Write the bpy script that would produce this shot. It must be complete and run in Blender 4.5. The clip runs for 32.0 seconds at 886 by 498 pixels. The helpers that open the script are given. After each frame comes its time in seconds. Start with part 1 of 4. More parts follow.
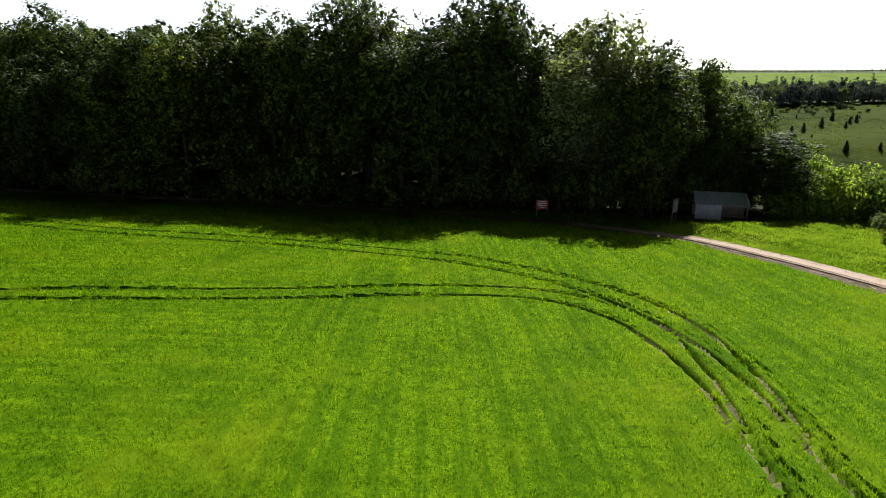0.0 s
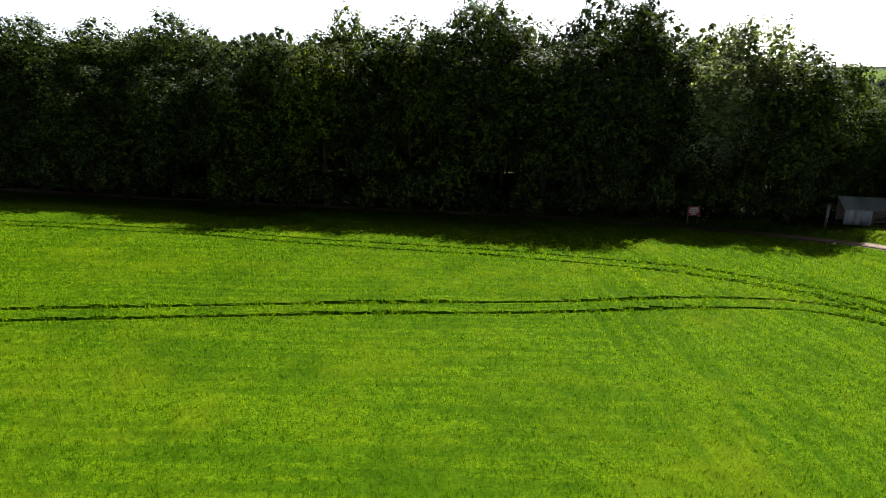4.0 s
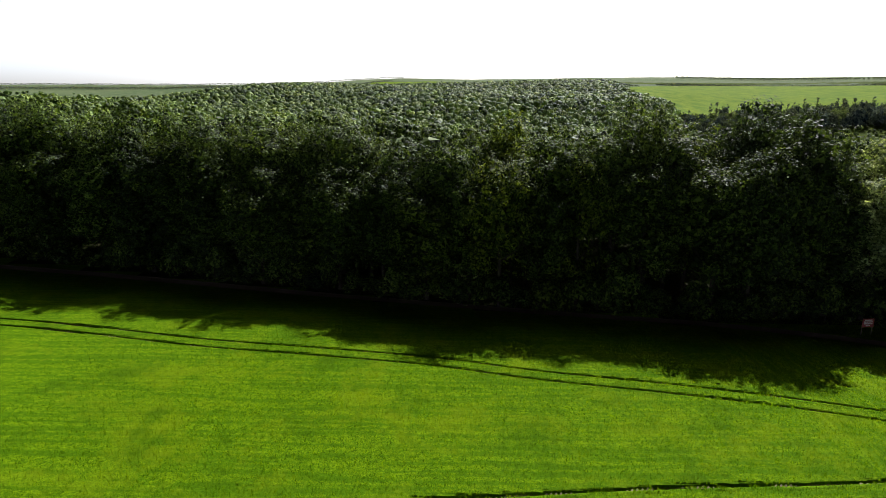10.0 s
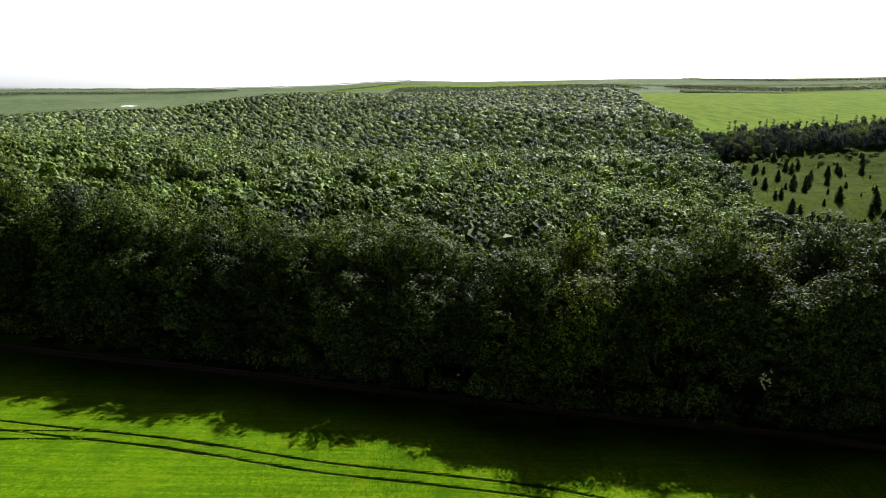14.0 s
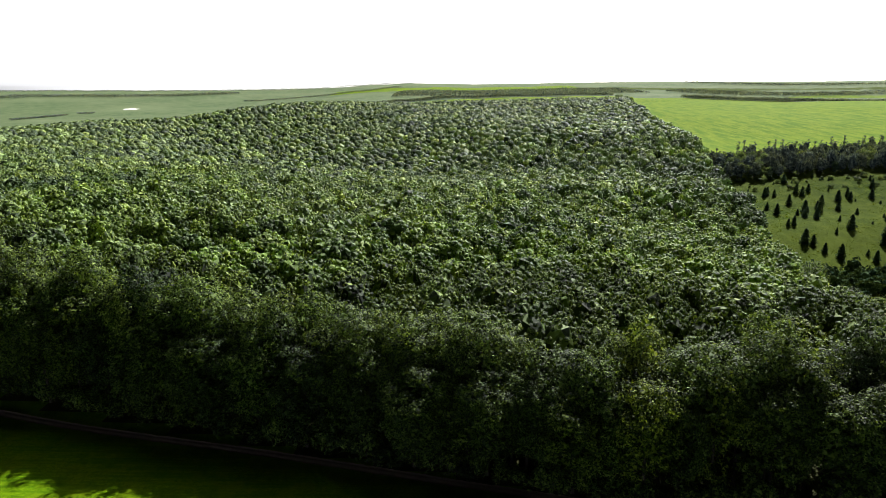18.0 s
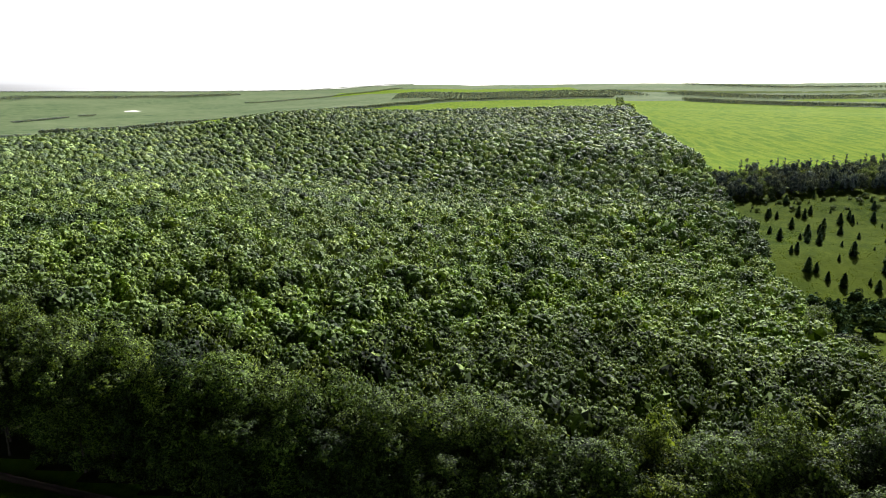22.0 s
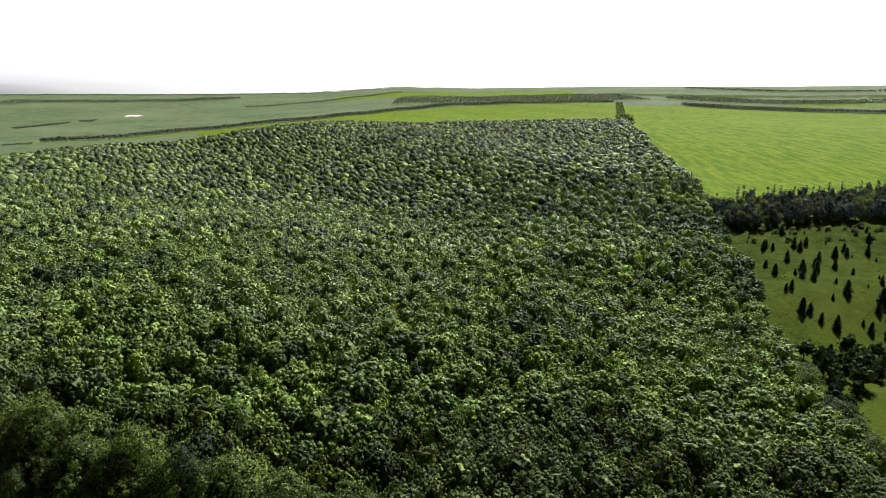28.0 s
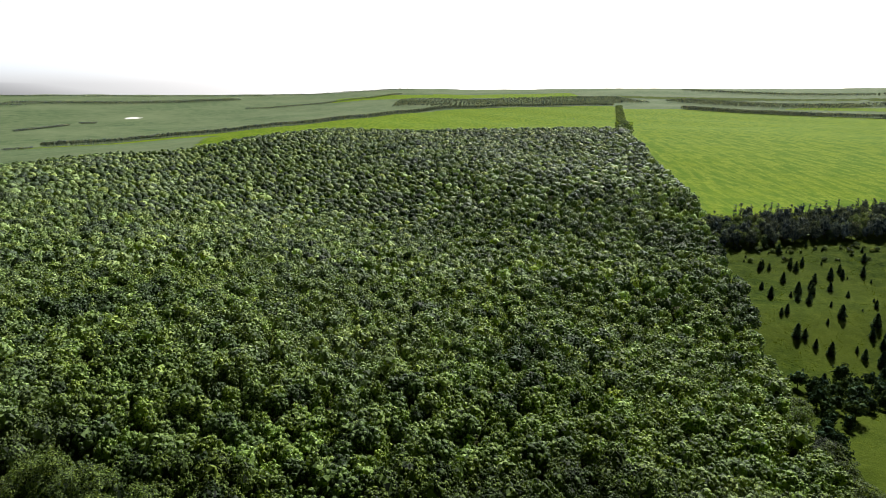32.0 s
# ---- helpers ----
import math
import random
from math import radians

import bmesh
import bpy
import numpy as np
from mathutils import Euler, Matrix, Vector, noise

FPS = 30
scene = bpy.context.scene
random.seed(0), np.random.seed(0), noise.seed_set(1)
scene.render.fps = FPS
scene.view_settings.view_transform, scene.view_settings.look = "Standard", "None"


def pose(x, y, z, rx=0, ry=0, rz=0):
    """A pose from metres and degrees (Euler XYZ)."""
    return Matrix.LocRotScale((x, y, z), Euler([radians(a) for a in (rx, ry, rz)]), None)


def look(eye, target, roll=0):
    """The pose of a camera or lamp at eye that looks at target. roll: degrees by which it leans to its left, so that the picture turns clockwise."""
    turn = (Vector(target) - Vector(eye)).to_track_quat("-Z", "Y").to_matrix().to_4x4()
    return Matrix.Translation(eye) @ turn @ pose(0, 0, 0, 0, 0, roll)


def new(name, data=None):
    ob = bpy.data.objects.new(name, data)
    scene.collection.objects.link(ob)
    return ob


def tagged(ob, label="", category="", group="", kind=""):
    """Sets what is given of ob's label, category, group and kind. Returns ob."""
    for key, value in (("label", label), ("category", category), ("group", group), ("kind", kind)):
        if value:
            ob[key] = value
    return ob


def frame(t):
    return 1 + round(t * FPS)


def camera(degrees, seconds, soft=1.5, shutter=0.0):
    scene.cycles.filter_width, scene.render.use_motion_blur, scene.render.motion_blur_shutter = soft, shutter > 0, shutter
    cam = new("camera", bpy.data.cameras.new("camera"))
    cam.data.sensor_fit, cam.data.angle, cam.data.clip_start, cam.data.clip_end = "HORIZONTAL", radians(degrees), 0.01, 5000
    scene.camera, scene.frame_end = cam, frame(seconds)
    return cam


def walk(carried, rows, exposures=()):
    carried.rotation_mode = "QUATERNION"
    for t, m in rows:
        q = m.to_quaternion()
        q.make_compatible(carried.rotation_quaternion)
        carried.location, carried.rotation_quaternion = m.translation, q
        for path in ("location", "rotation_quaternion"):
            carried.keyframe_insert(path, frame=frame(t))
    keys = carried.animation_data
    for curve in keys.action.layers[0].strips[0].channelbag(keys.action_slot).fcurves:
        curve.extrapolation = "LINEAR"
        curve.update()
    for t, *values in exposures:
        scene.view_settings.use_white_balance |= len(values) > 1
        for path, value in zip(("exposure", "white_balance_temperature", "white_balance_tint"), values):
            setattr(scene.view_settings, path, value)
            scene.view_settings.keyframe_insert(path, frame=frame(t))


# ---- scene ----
cam = camera(69.98, 32.0, soft=0.75)
# seconds, eye, yaw to the left, pitch up, roll
PATH = [
    (0, 0.00, 0.00, 13.01, -1.321, -15.431, 0.295),
    (0.5, -1.75, 0.09, 12.97, -1.205, -15.461, 0.181),
    (1, -3.56, 0.27, 12.88, -1.078, -15.458, 0.110),
    (1.5, -5.38, 0.42, 12.83, -0.980, -15.485, 0.072),
    (2, -7.24, 0.46, 12.85, -0.903, -15.553, 0.046),
    (2.5, -9.05, 0.46, 12.95, -0.807, -15.580, -0.001),
    (3, -10.82, 0.45, 13.13, -0.734, -15.544, -0.053),
    (3.5, -12.75, 0.41, 13.42, -0.753, -15.507, -0.064),
    (5.5, -19.94, 0.55, 14.93, -0.310, -15.144, -0.323),
    (6, -21.58, 0.56, 15.62, -0.241, -15.062, -0.331),
    (6.5, -23.18, 0.57, 16.32, -0.208, -14.926, -0.359),
    (7, -24.70, 0.58, 17.11, -0.141, -14.803, -0.408),
    (7.5, -26.20, 0.55, 18.05, -0.062, -14.732, -0.461),
    (8, -27.64, 0.49, 19.16, 0.032, -14.667, -0.471),
    (8.5, -29.08, 0.40, 20.43, 0.071, -14.623, -0.393),
    (9, -30.54, 0.30, 21.89, 0.056, -14.666, -0.287),
    (9.5, -31.92, 0.19, 23.44, 0.098, -14.712, -0.239),
    (10, -33.26, 0.04, 25.05, 0.169, -14.721, -0.229),
    (10.5, -34.52, -0.12, 26.78, 0.310, -14.748, -0.247),
    (11, -35.68, -0.19, 28.58, 0.530, -14.793, -0.331),
    (11.5, -36.86, -0.20, 30.36, 0.663, -14.820, -0.486),
    (12, -38.03, -0.25, 32.09, 0.746, -14.799, -0.640),
    (12.5, -39.18, -0.33, 33.79, 0.833, -14.753, -0.722),
    (13, -40.38, -0.38, 35.52, 0.854, -14.727, -0.740),
    (13.5, -41.62, -0.32, 37.19, 0.822, -14.709, -0.679),
    (14, -42.75, -0.16, 38.71, 0.797, -14.668, -0.555),
    (14.5, -43.72, 0.01, 40.16, 0.802, -14.617, -0.426),
    (16.5, -48.01, -0.96, 47.39, 0.865, -14.555, -0.562),
    (17, -49.26, -0.90, 49.17, 0.816, -14.579, -0.491),
    (17.5, -50.46, -0.86, 50.99, 0.790, -14.607, -0.462),
    (18, -51.57, -0.89, 52.84, 0.771, -14.636, -0.429),
    (18.5, -52.64, -1.00, 54.72, 0.750, -14.661, -0.401),
    (19, -53.68, -1.18, 56.61, 0.746, -14.683, -0.398),
    (19.5, -54.55, -1.34, 58.49, 0.751, -14.707, -0.400),
    (20, -55.03, -1.40, 60.30, 0.753, -14.730, -0.394),
    (20.5, -55.21, -1.41, 62.04, 0.752, -14.741, -0.371),
    (21, -55.29, -1.38, 63.73, 0.739, -14.734, -0.330),
    (21.5, -55.32, -1.30, 65.30, 0.732, -14.714, -0.313),
    (22, -55.28, -1.35, 66.94, 0.757, -14.701, -0.335),
    (22.5, -55.21, -1.51, 68.69, 0.772, -14.706, -0.325),
    (23, -55.20, -1.49, 70.34, 0.754, -14.713, -0.277),
    (23.5, -55.25, -1.27, 71.87, 0.728, -14.712, -0.241),
    (24, -55.27, -1.20, 73.53, 0.724, -14.717, -0.233),
    (24.5, -55.28, -1.23, 75.33, 0.736, -14.730, -0.246),
    (25, -55.34, -1.15, 77.04, 0.734, -14.734, -0.238),
    (25.5, -55.44, -0.95, 78.59, 0.715, -14.723, -0.208),
    (27.5, -55.68, -1.40, 85.81, 0.703, -14.706, -0.271),
    (28, -55.53, -1.44, 87.42, 0.739, -14.705, -0.293),
    (28.5, -55.46, -1.49, 89.07, 0.745, -14.708, -0.285),
    (29, -55.42, -1.53, 90.72, 0.729, -14.712, -0.260),
    (29.5, -55.41, -1.57, 92.36, 0.713, -14.714, -0.243),
    (30, -55.43, -1.66, 94.05, 0.715, -14.710, -0.242),
    (30.5, -55.42, -1.75, 95.73, 0.722, -14.705, -0.233),
    (31, -55.40, -1.86, 97.45, 0.711, -14.712, -0.198),
    (31.5, -55.39, -1.92, 99.23, 0.695, -14.726, -0.165),
    (32, -55.38, -1.88, 101.00, 0.708, -14.735, -0.168),
]


def aim(x, y, z, yaw, pitch, roll):
    a, b = radians(yaw), radians(pitch)
    way = Vector((-math.sin(a) * math.cos(b), math.cos(a) * math.cos(b), math.sin(b)))
    return look((x, y, z), Vector((x, y, z)) + 10 * way, roll)


STOPS = [(0, 1.2), (6, 1.18), (9, 1.02), (13, 1.1), (17, 1.38), (20, 1.45), (26, 1.27), (32, 1.05)]
walk(cam, [(t, aim(*row)) for t, *row in PATH], [(t, s, 6250, 11) for t, s in STOPS])

# ---- sky and sun ----
SUN_ELEVATION, SUN_AZIMUTH = radians(38.0), radians(27.0)  # azimuth clockwise from +y
world = bpy.data.worlds.new("sky")
scene.world = world
world.use_nodes = True
wn = world.node_tree.nodes
sky = wn.new("ShaderNodeTexSky")
sky.sky_type, sky.sun_disc = "NISHITA", False
sky.sun_elevation, sky.sun_rotation = SUN_ELEVATION, SUN_AZIMUTH
sky.air_density, sky.dust_density, sky.ozone_density, sky.altitude = 0.5, 1.4, 1.0, 150
wn["Background"].inputs["Strength"].default_value = 0.07
# a thin bright haze: pale where the sky is bright, deeper away from the sun
wl = world.node_tree.links
grey, pale = wn.new("ShaderNodeRGBToBW"), wn.new("ShaderNodeHueSaturation")
pale.inputs["Saturation"].default_value = 0.4
gain, lifted = wn.new("ShaderNodeMath"), wn.new("ShaderNodeVectorMath")
gain.operation, gain.use_clamp, lifted.operation = "MULTIPLY_ADD", True, "SCALE"
gain.inputs[1].default_value, gain.inputs[2].default_value = 0.8, -1.5
thick = wn.new("ShaderNodeMath")
thick.operation = "MULTIPLY"
thick.inputs[1].default_value = 1.6
wl.new(sky.outputs[0], grey.inputs[0])
wl.new(sky.outputs[0], pale.inputs["Color"])
wl.new(grey.outputs[0], gain.inputs[0])
wl.new(gain.outputs[0], thick.inputs[0])
wl.new(pale.outputs[0], lifted.inputs[0])
wl.new(thick.outputs[0], lifted.inputs["Scale"])
wl.new(lifted.outputs[0], wn["Background"].inputs["Color"])
sun_data = bpy.data.lights.new("sun", "SUN")
sun_data.energy, sun_data.angle, sun_data.color = 5.0, radians(0.53), (1.0, 0.96, 0.90)
sun = new("sun", sun_data)
toward = Vector((math.sin(SUN_AZIMUTH) * math.cos(SUN_ELEVATION), math.cos(SUN_AZIMUTH) * math.cos(SUN_ELEVATION), math.sin(SUN_ELEVATION)))
sun.matrix_world = Matrix.Translation((0, 0, 120)) @ toward.to_track_quat("Z", "Y").to_matrix().to_4x4()


# ---- materials ----
class Mat:
    """A node material with short calls for its nodes."""

    def __init__(self, name, gloss=0.05, rough=0.8, back=0.0):
        self.m = bpy.data.materials.new(name)
        self.m.use_nodes = True
        self.t = self.m.node_tree
        self.p = self.t.nodes["Principled BSDF"]
        self.p.inputs["Roughness"].default_value = rough
        self.p.inputs["Specular IOR Level"].default_value = gloss
        self.where = self.n("ShaderNodeNewGeometry").outputs["Position"]
        self.back = back

    def n(self, kind, **sets):
        node = self.t.nodes.new(kind)
        for k, v in sets.items():
            node.inputs[k.replace("_", " ")].default_value = v
        return node

    def link(self, a, b):
        self.t.links.new(a, b)

    def noise(self, scale, detail=4.0, rough=0.55, stretch=None):
        node = self.n("ShaderNodeTexNoise", Scale=scale, Detail=detail, Roughness=rough)
        if stretch:
            mp = self.n("ShaderNodeMapping", Scale=stretch)
            self.link(self.where, mp.inputs["Vector"])
            self.link(mp.outputs[0], node.inputs["Vector"])
        else:
            self.link(self.where, node.inputs["Vector"])
        return node.outputs["Fac"]

    def ramp(self, fac, *stops):
        node = self.n("ShaderNodeValToRGB")
        el = node.color_ramp.elements
        while len(el) < len(stops):
            el.new(0.5)
        for e, (pos, col) in zip(el, stops):
            e.position, e.color = pos, (*col, 1)
        self.link(fac, node.inputs[0])
        return node.outputs[0]

    def mix(self, fac, a, b, mode="MIX"):
        node = self.t.nodes.new("ShaderNodeMix")
        node.data_type, node.blend_type = "RGBA", mode
        for sock, v in ((node.inputs[0], fac), (node.inputs[6], a), (node.inputs[7], b)):
            if isinstance(v, (int, float)):
                sock.default_value = v
            elif isinstance(v, tuple):
                sock.default_value = (*v, 1)
            else:
                self.link(v, sock)
        return node.outputs[2]

    def bump(self, height, strength=0.4, distance=0.05):
        node = self.n("ShaderNodeBump", Strength=strength, Distance=distance)
        self.link(height, node.inputs["Height"])
        self.link(node.outputs[0], self.p.inputs["Normal"])

    def done(self, colour):
        if isinstance(colour, tuple):
            self.p.inputs["Base Color"].default_value = (*colour, 1)
        else:
            self.link(colour, self.p.inputs["Base Color"])
        if self.back:
            through_leaf = self.t.nodes.new("ShaderNodeBsdfTranslucent")
            both = self.n("ShaderNodeMixShader", Fac=self.back)
            warm = self.mix(1.0, colour, (1.3, 1.25, 0.45), "MULTIPLY")
            self.link(warm, through_leaf.inputs["Color"])
            self.link(self.p.outputs[0], both.inputs[1])
            self.link(through_leaf.outputs[0], both.inputs[2])
            self.link(both.outputs[0], self.t.nodes["Material Output"].inputs["Surface"])
        return self.m


def foliage(name, dark, mid, light, grey, back=0.3, stand=0.012, gloss=0.0):
    """Leaves: each spray of its own tone, one tint for each tree, broad stands of other trees."""
    m = Mat(name, gloss=gloss, rough=0.68, back=back)
    spray = m.n("ShaderNodeNewGeometry").outputs["Random Per Island"]
    grain = m.mix(0.5, m.noise(2.6, 4, 0.85), spray)
    colour = m.ramp(grain, (0.35, dark), (0.5, mid), (0.68, light))
    tree = m.t.nodes.new("ShaderNodeAttribute")
    tree.attribute_name = "tree"
    both = m.t.nodes.new("ShaderNodeMath")
    # a grove carries its trees' own numbers, from one upwards; a single tree takes the object's
    alone, pick = m.t.nodes.new("ShaderNodeMath"), m.t.nodes.new("ShaderNodeMath")
    alone.operation, pick.operation = "LESS_THAN", "MULTIPLY"
    m.link(tree.outputs["Fac"], alone.inputs[0])
    alone.inputs[1].default_value = 0.5
    m.link(alone.outputs[0], pick.inputs[0])
    m.link(m.n("ShaderNodeObjectInfo").outputs["Random"], pick.inputs[1])
    m.link(tree.outputs["Fac"], both.inputs[0])
    m.link(pick.outputs[0], both.inputs[1])
    part_of = m.t.nodes.new("ShaderNodeMath")
    part_of.operation = "FRACT"
    m.link(both.outputs[0], part_of.inputs[0])
    tint = m.ramp(part_of.outputs[0], (0.0, (0.30, 0.37, 0.50)), (0.13, (0.75, 0.82, 0.86)), (0.45, (1.0, 1.0, 0.92)), (0.7, (1.18, 1.12, 0.8)), (0.86, (1.25, 1.28, 1.25)), (0.94, (1.5, 1.5, 1.5)), (1.0, (1.55, 1.38, 0.75)))
    colour = m.mix(1.0, colour, tint, "MULTIPLY")
    stands = m.ramp(m.noise(stand, 3), (0.45, (0, 0, 0)), (0.62, (1, 1, 1)))
    return m.done(m.mix(stands, colour, m.mix(0.25, colour, grey)))


# four tones of one leaf: near shade and far light put into colour
M_LEAF = foliage("shade_dark_leaves", (0.005, 0.011, 0.002), (0.024, 0.045, 0.008), (0.112, 0.165, 0.032), (0.070, 0.090, 0.060), back=0.28, gloss=0.12)
M_INNER = foliage("half_shade_leaves", (0.008, 0.016, 0.003), (0.042, 0.071, 0.013), (0.155, 0.225, 0.048), (0.090, 0.116, 0.072), back=0.3, gloss=0.14)
M_LEAF_MID = foliage("lit_hill_leaves", (0.025, 0.047, 0.007), (0.099, 0.160, 0.030), (0.235, 0.328, 0.082), (0.148, 0.185, 0.112), back=0.4, gloss=0.24)
M_LEAF_FAR = foliage("lit_woodland_leaves", (0.036, 0.063, 0.013), (0.128, 0.196, 0.048), (0.282, 0.377, 0.121), (0.176, 0.216, 0.148), back=0.38, gloss=0.24)
# brighter leaf for the corner trees, their sun glow put into the colour
M_SUNNY = foliage("sun_bright_leaves", (0.022, 0.042, 0.006), (0.065, 0.112, 0.016), (0.150, 0.215, 0.045), (0.10, 0.14, 0.05), back=0.5, gloss=0.08)
# pale leaf tone that paints sun glints and light coming through thin crowns
M_GLINT = foliage("sun_pale_leaves", (0.056, 0.077, 0.039), (0.154, 0.196, 0.105), (0.294, 0.350, 0.210), (0.210, 0.252, 0.168), back=0.6, gloss=0.15)
M_SHRUB = foliage("shrub_leaves", (0.054, 0.096, 0.014), (0.138, 0.222, 0.036), (0.276, 0.384, 0.096), (0.216, 0.300, 0.096), back=0.55, gloss=0.08)
# far belts: distance haze put into a paler, bluer leaf colour
M_FAR_BELT = foliage("hazed_far_leaves", (0.09, 0.115, 0.135), (0.165, 0.195, 0.215), (0.245, 0.275, 0.285), (0.21, 0.235, 0.255), back=0.45)
M_PINE = foliage("pine_needles", (0.014, 0.028, 0.016), (0.028, 0.052, 0.030), (0.060, 0.090, 0.050), (0.05, 0.07, 0.05), back=0.15)
M_WILLOW = foliage("grey_willow_leaves", (0.06, 0.09, 0.05), (0.12, 0.16, 0.09), (0.22, 0.27, 0.17), (0.11, 0.14, 0.09), back=0.4)
# blue added to the belt's leaf tones paints the haze in front of it
M_BELT = foliage("hazed_shelterbelt_leaves", (0.030, 0.042, 0.056), (0.075, 0.095, 0.110), (0.165, 0.195, 0.185), (0.11, 0.125, 0.13), back=0.2)


def bark():
    m = Mat("bark", rough=0.9)
    h = m.noise(6, 5, stretch=(1, 1, 0.2))
    m.bump(h, 0.6, 0.04)
    return m.done(m.ramp(h, (0.35, (0.025, 0.020, 0.016)), (0.65, (0.075, 0.062, 0.050))))


M_BARK = bark()


def crop(name, far=False, back=0.35):
    """Young cereal: drill rows, patches of yellower growth, fine blades."""
    m = Mat(name, gloss=0.02, rough=0.9, back=back)
    fine = m.mix(0.35, m.noise(9 if not far else 0.5, 5, 0.8), m.noise(2.2 if not far else 0.1, 4, 0.7))
    if far:
        rows = m.noise(0.05, 4, stretch=(3.2, 0.5, 1))
    else:
        # drilled along y beside the turning tracks, and along x over the rest
        side = m.n("ShaderNodeMapRange", **{"From_Min": -7.4, "From_Max": -6.4})
        xyz = m.n("ShaderNodeSeparateXYZ")
        m.link(m.where, xyz.inputs[0])
        m.link(xyz.outputs[0], side.inputs[0])
        rows = m.mix(side.outputs[0], m.noise(1.0, 3, stretch=(0.09, 1.9, 1)), m.noise(1.0, 2, stretch=(2.6, 0.07, 1)))
    patch = m.noise(0.16 if not far else 0.012, 8, 0.74)
    if not far:
        blade = m.n("ShaderNodeNewGeometry").outputs["Random Per Island"]
        fine = m.mix(0.3, fine, blade) if name == "cereal_blade" else fine
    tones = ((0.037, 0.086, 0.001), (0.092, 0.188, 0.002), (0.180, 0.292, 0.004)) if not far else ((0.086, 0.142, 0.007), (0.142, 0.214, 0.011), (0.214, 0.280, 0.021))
    colour = m.ramp(fine, (0.39, tones[0]), (0.5, tones[1]), (0.60, tones[2]))
    colour = m.mix(m.ramp(rows, (0.45, (0, 0, 0)), (0.58, (0.6, 0.6, 0.6))), colour, (0.048, 0.125, 0.002))
    colour = m.mix(m.ramp(patch, (0.5, (0, 0, 0)), (0.68, (0.62, 0.62, 0.62))), colour, (0.165, 0.235, 0.005))
    if not far:
        lush = m.noise(0.33, 4, 0.65, stretch=(1.0, 0.6, 1))
        colour = m.mix(m.ramp(lush, (0.5, (0, 0, 0)), (0.7, (0.62, 0.62, 0.62))), colour, (0.042, 0.105, 0.002))
    if not far:
        m.bump(fine, 0.7, 0.09)
    return m.done(colour)


M_CROP, M_CROP_FAR, M_BLADE = crop("cereal_crop"), crop("distant_crop", True), crop("cereal_blade", back=0.6)


def turf(name, a, b, c, scale=0.6, relief=0.15, back=0.2):
    m = Mat(name, gloss=0.02, rough=0.9, back=back)
    fine, broad = m.mix(0.5, m.noise(scale * 8, 5, 0.65), m.noise(scale * 0.9, 5, 0.7)), m.noise(scale * 0.1, 5)
    m.bump(fine, 0.8, relief)
    colour = m.ramp(fine, (0.38, a), (0.5, b), (0.62, c))
    return m.done(m.mix(m.ramp(broad, (0.4, (0, 0, 0)), (0.65, (0.7, 0.7, 0.7))), colour, c))


M_VERGE = turf("rough_grass", (0.04, 0.095, 0.004), (0.085, 0.175, 0.008), (0.15, 0.245, 0.018))
M_GRASS = turf("grass_blades", (0.05, 0.105, 0.006), (0.105, 0.19, 0.016), (0.20, 0.285, 0.045), 1.5, 0.1, 0.6)
M_MEADOW = turf("meadow_grass", (0.018, 0.037, 0.003), (0.045, 0.076, 0.006), (0.092, 0.124, 0.014), 0.14, 1.6, 0.45)
# pasture greens greyed and blued, so some distance haze sits in the colour
M_STEPPE = turf("pasture", (0.045, 0.078, 0.036), (0.085, 0.122, 0.055), (0.135, 0.165, 0.085), 0.03)
M_LITTER = turf("forest_floor", (0.018, 0.018, 0.010), (0.03, 0.032, 0.014), (0.045, 0.05, 0.02))


def soil(name, a, b, c):
    m = Mat(name, rough=0.95)
    fine, ruts = m.noise(7, 6, 0.7), m.noise(0.7, 3)
    m.bump(fine, 0.7, 0.05)
    return m.done(m.mix(m.ramp(ruts, (0.42, (0, 0, 0)), (0.6, (0.8, 0.8, 0.8))), m.ramp(fine, (0.3, a), (0.7, b)), c))


M_ROAD = soil("dry_dirt", (0.20, 0.15, 0.11), (0.42, 0.34, 0.27), (0.30, 0.23, 0.17))
M_SOIL = soil("bare_soil", (0.06, 0.055, 0.025), (0.20, 0.18, 0.09), (0.10, 0.11, 0.035))
M_RUT = soil("worn_rut", (0.13, 0.095, 0.07), (0.32, 0.25, 0.19), (0.2, 0.15, 0.11))
M_MUD = soil("damp_soil_edge", (0.05, 0.036, 0.026), (0.15, 0.11, 0.08), (0.08, 0.075, 0.04))
M_CHALK = soil("chalk", (0.6, 0.58, 0.52), (0.8, 0.78, 0.72), (0.5, 0.52, 0.42))
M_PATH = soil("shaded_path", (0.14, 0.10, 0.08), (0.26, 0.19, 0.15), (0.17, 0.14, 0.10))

# ---- lie of the land ----
def ease(v):
    v = np.clip(v, 0, 1)
    return v * v * (3 - 2 * v)


def across(x, y):
    """Distance from the line of the valley, positive on the near side."""
    return -0.679 * (x - 140) - 0.734 * (y - 275) + 63.5 - 91 * ease((-x - 60) / 300)


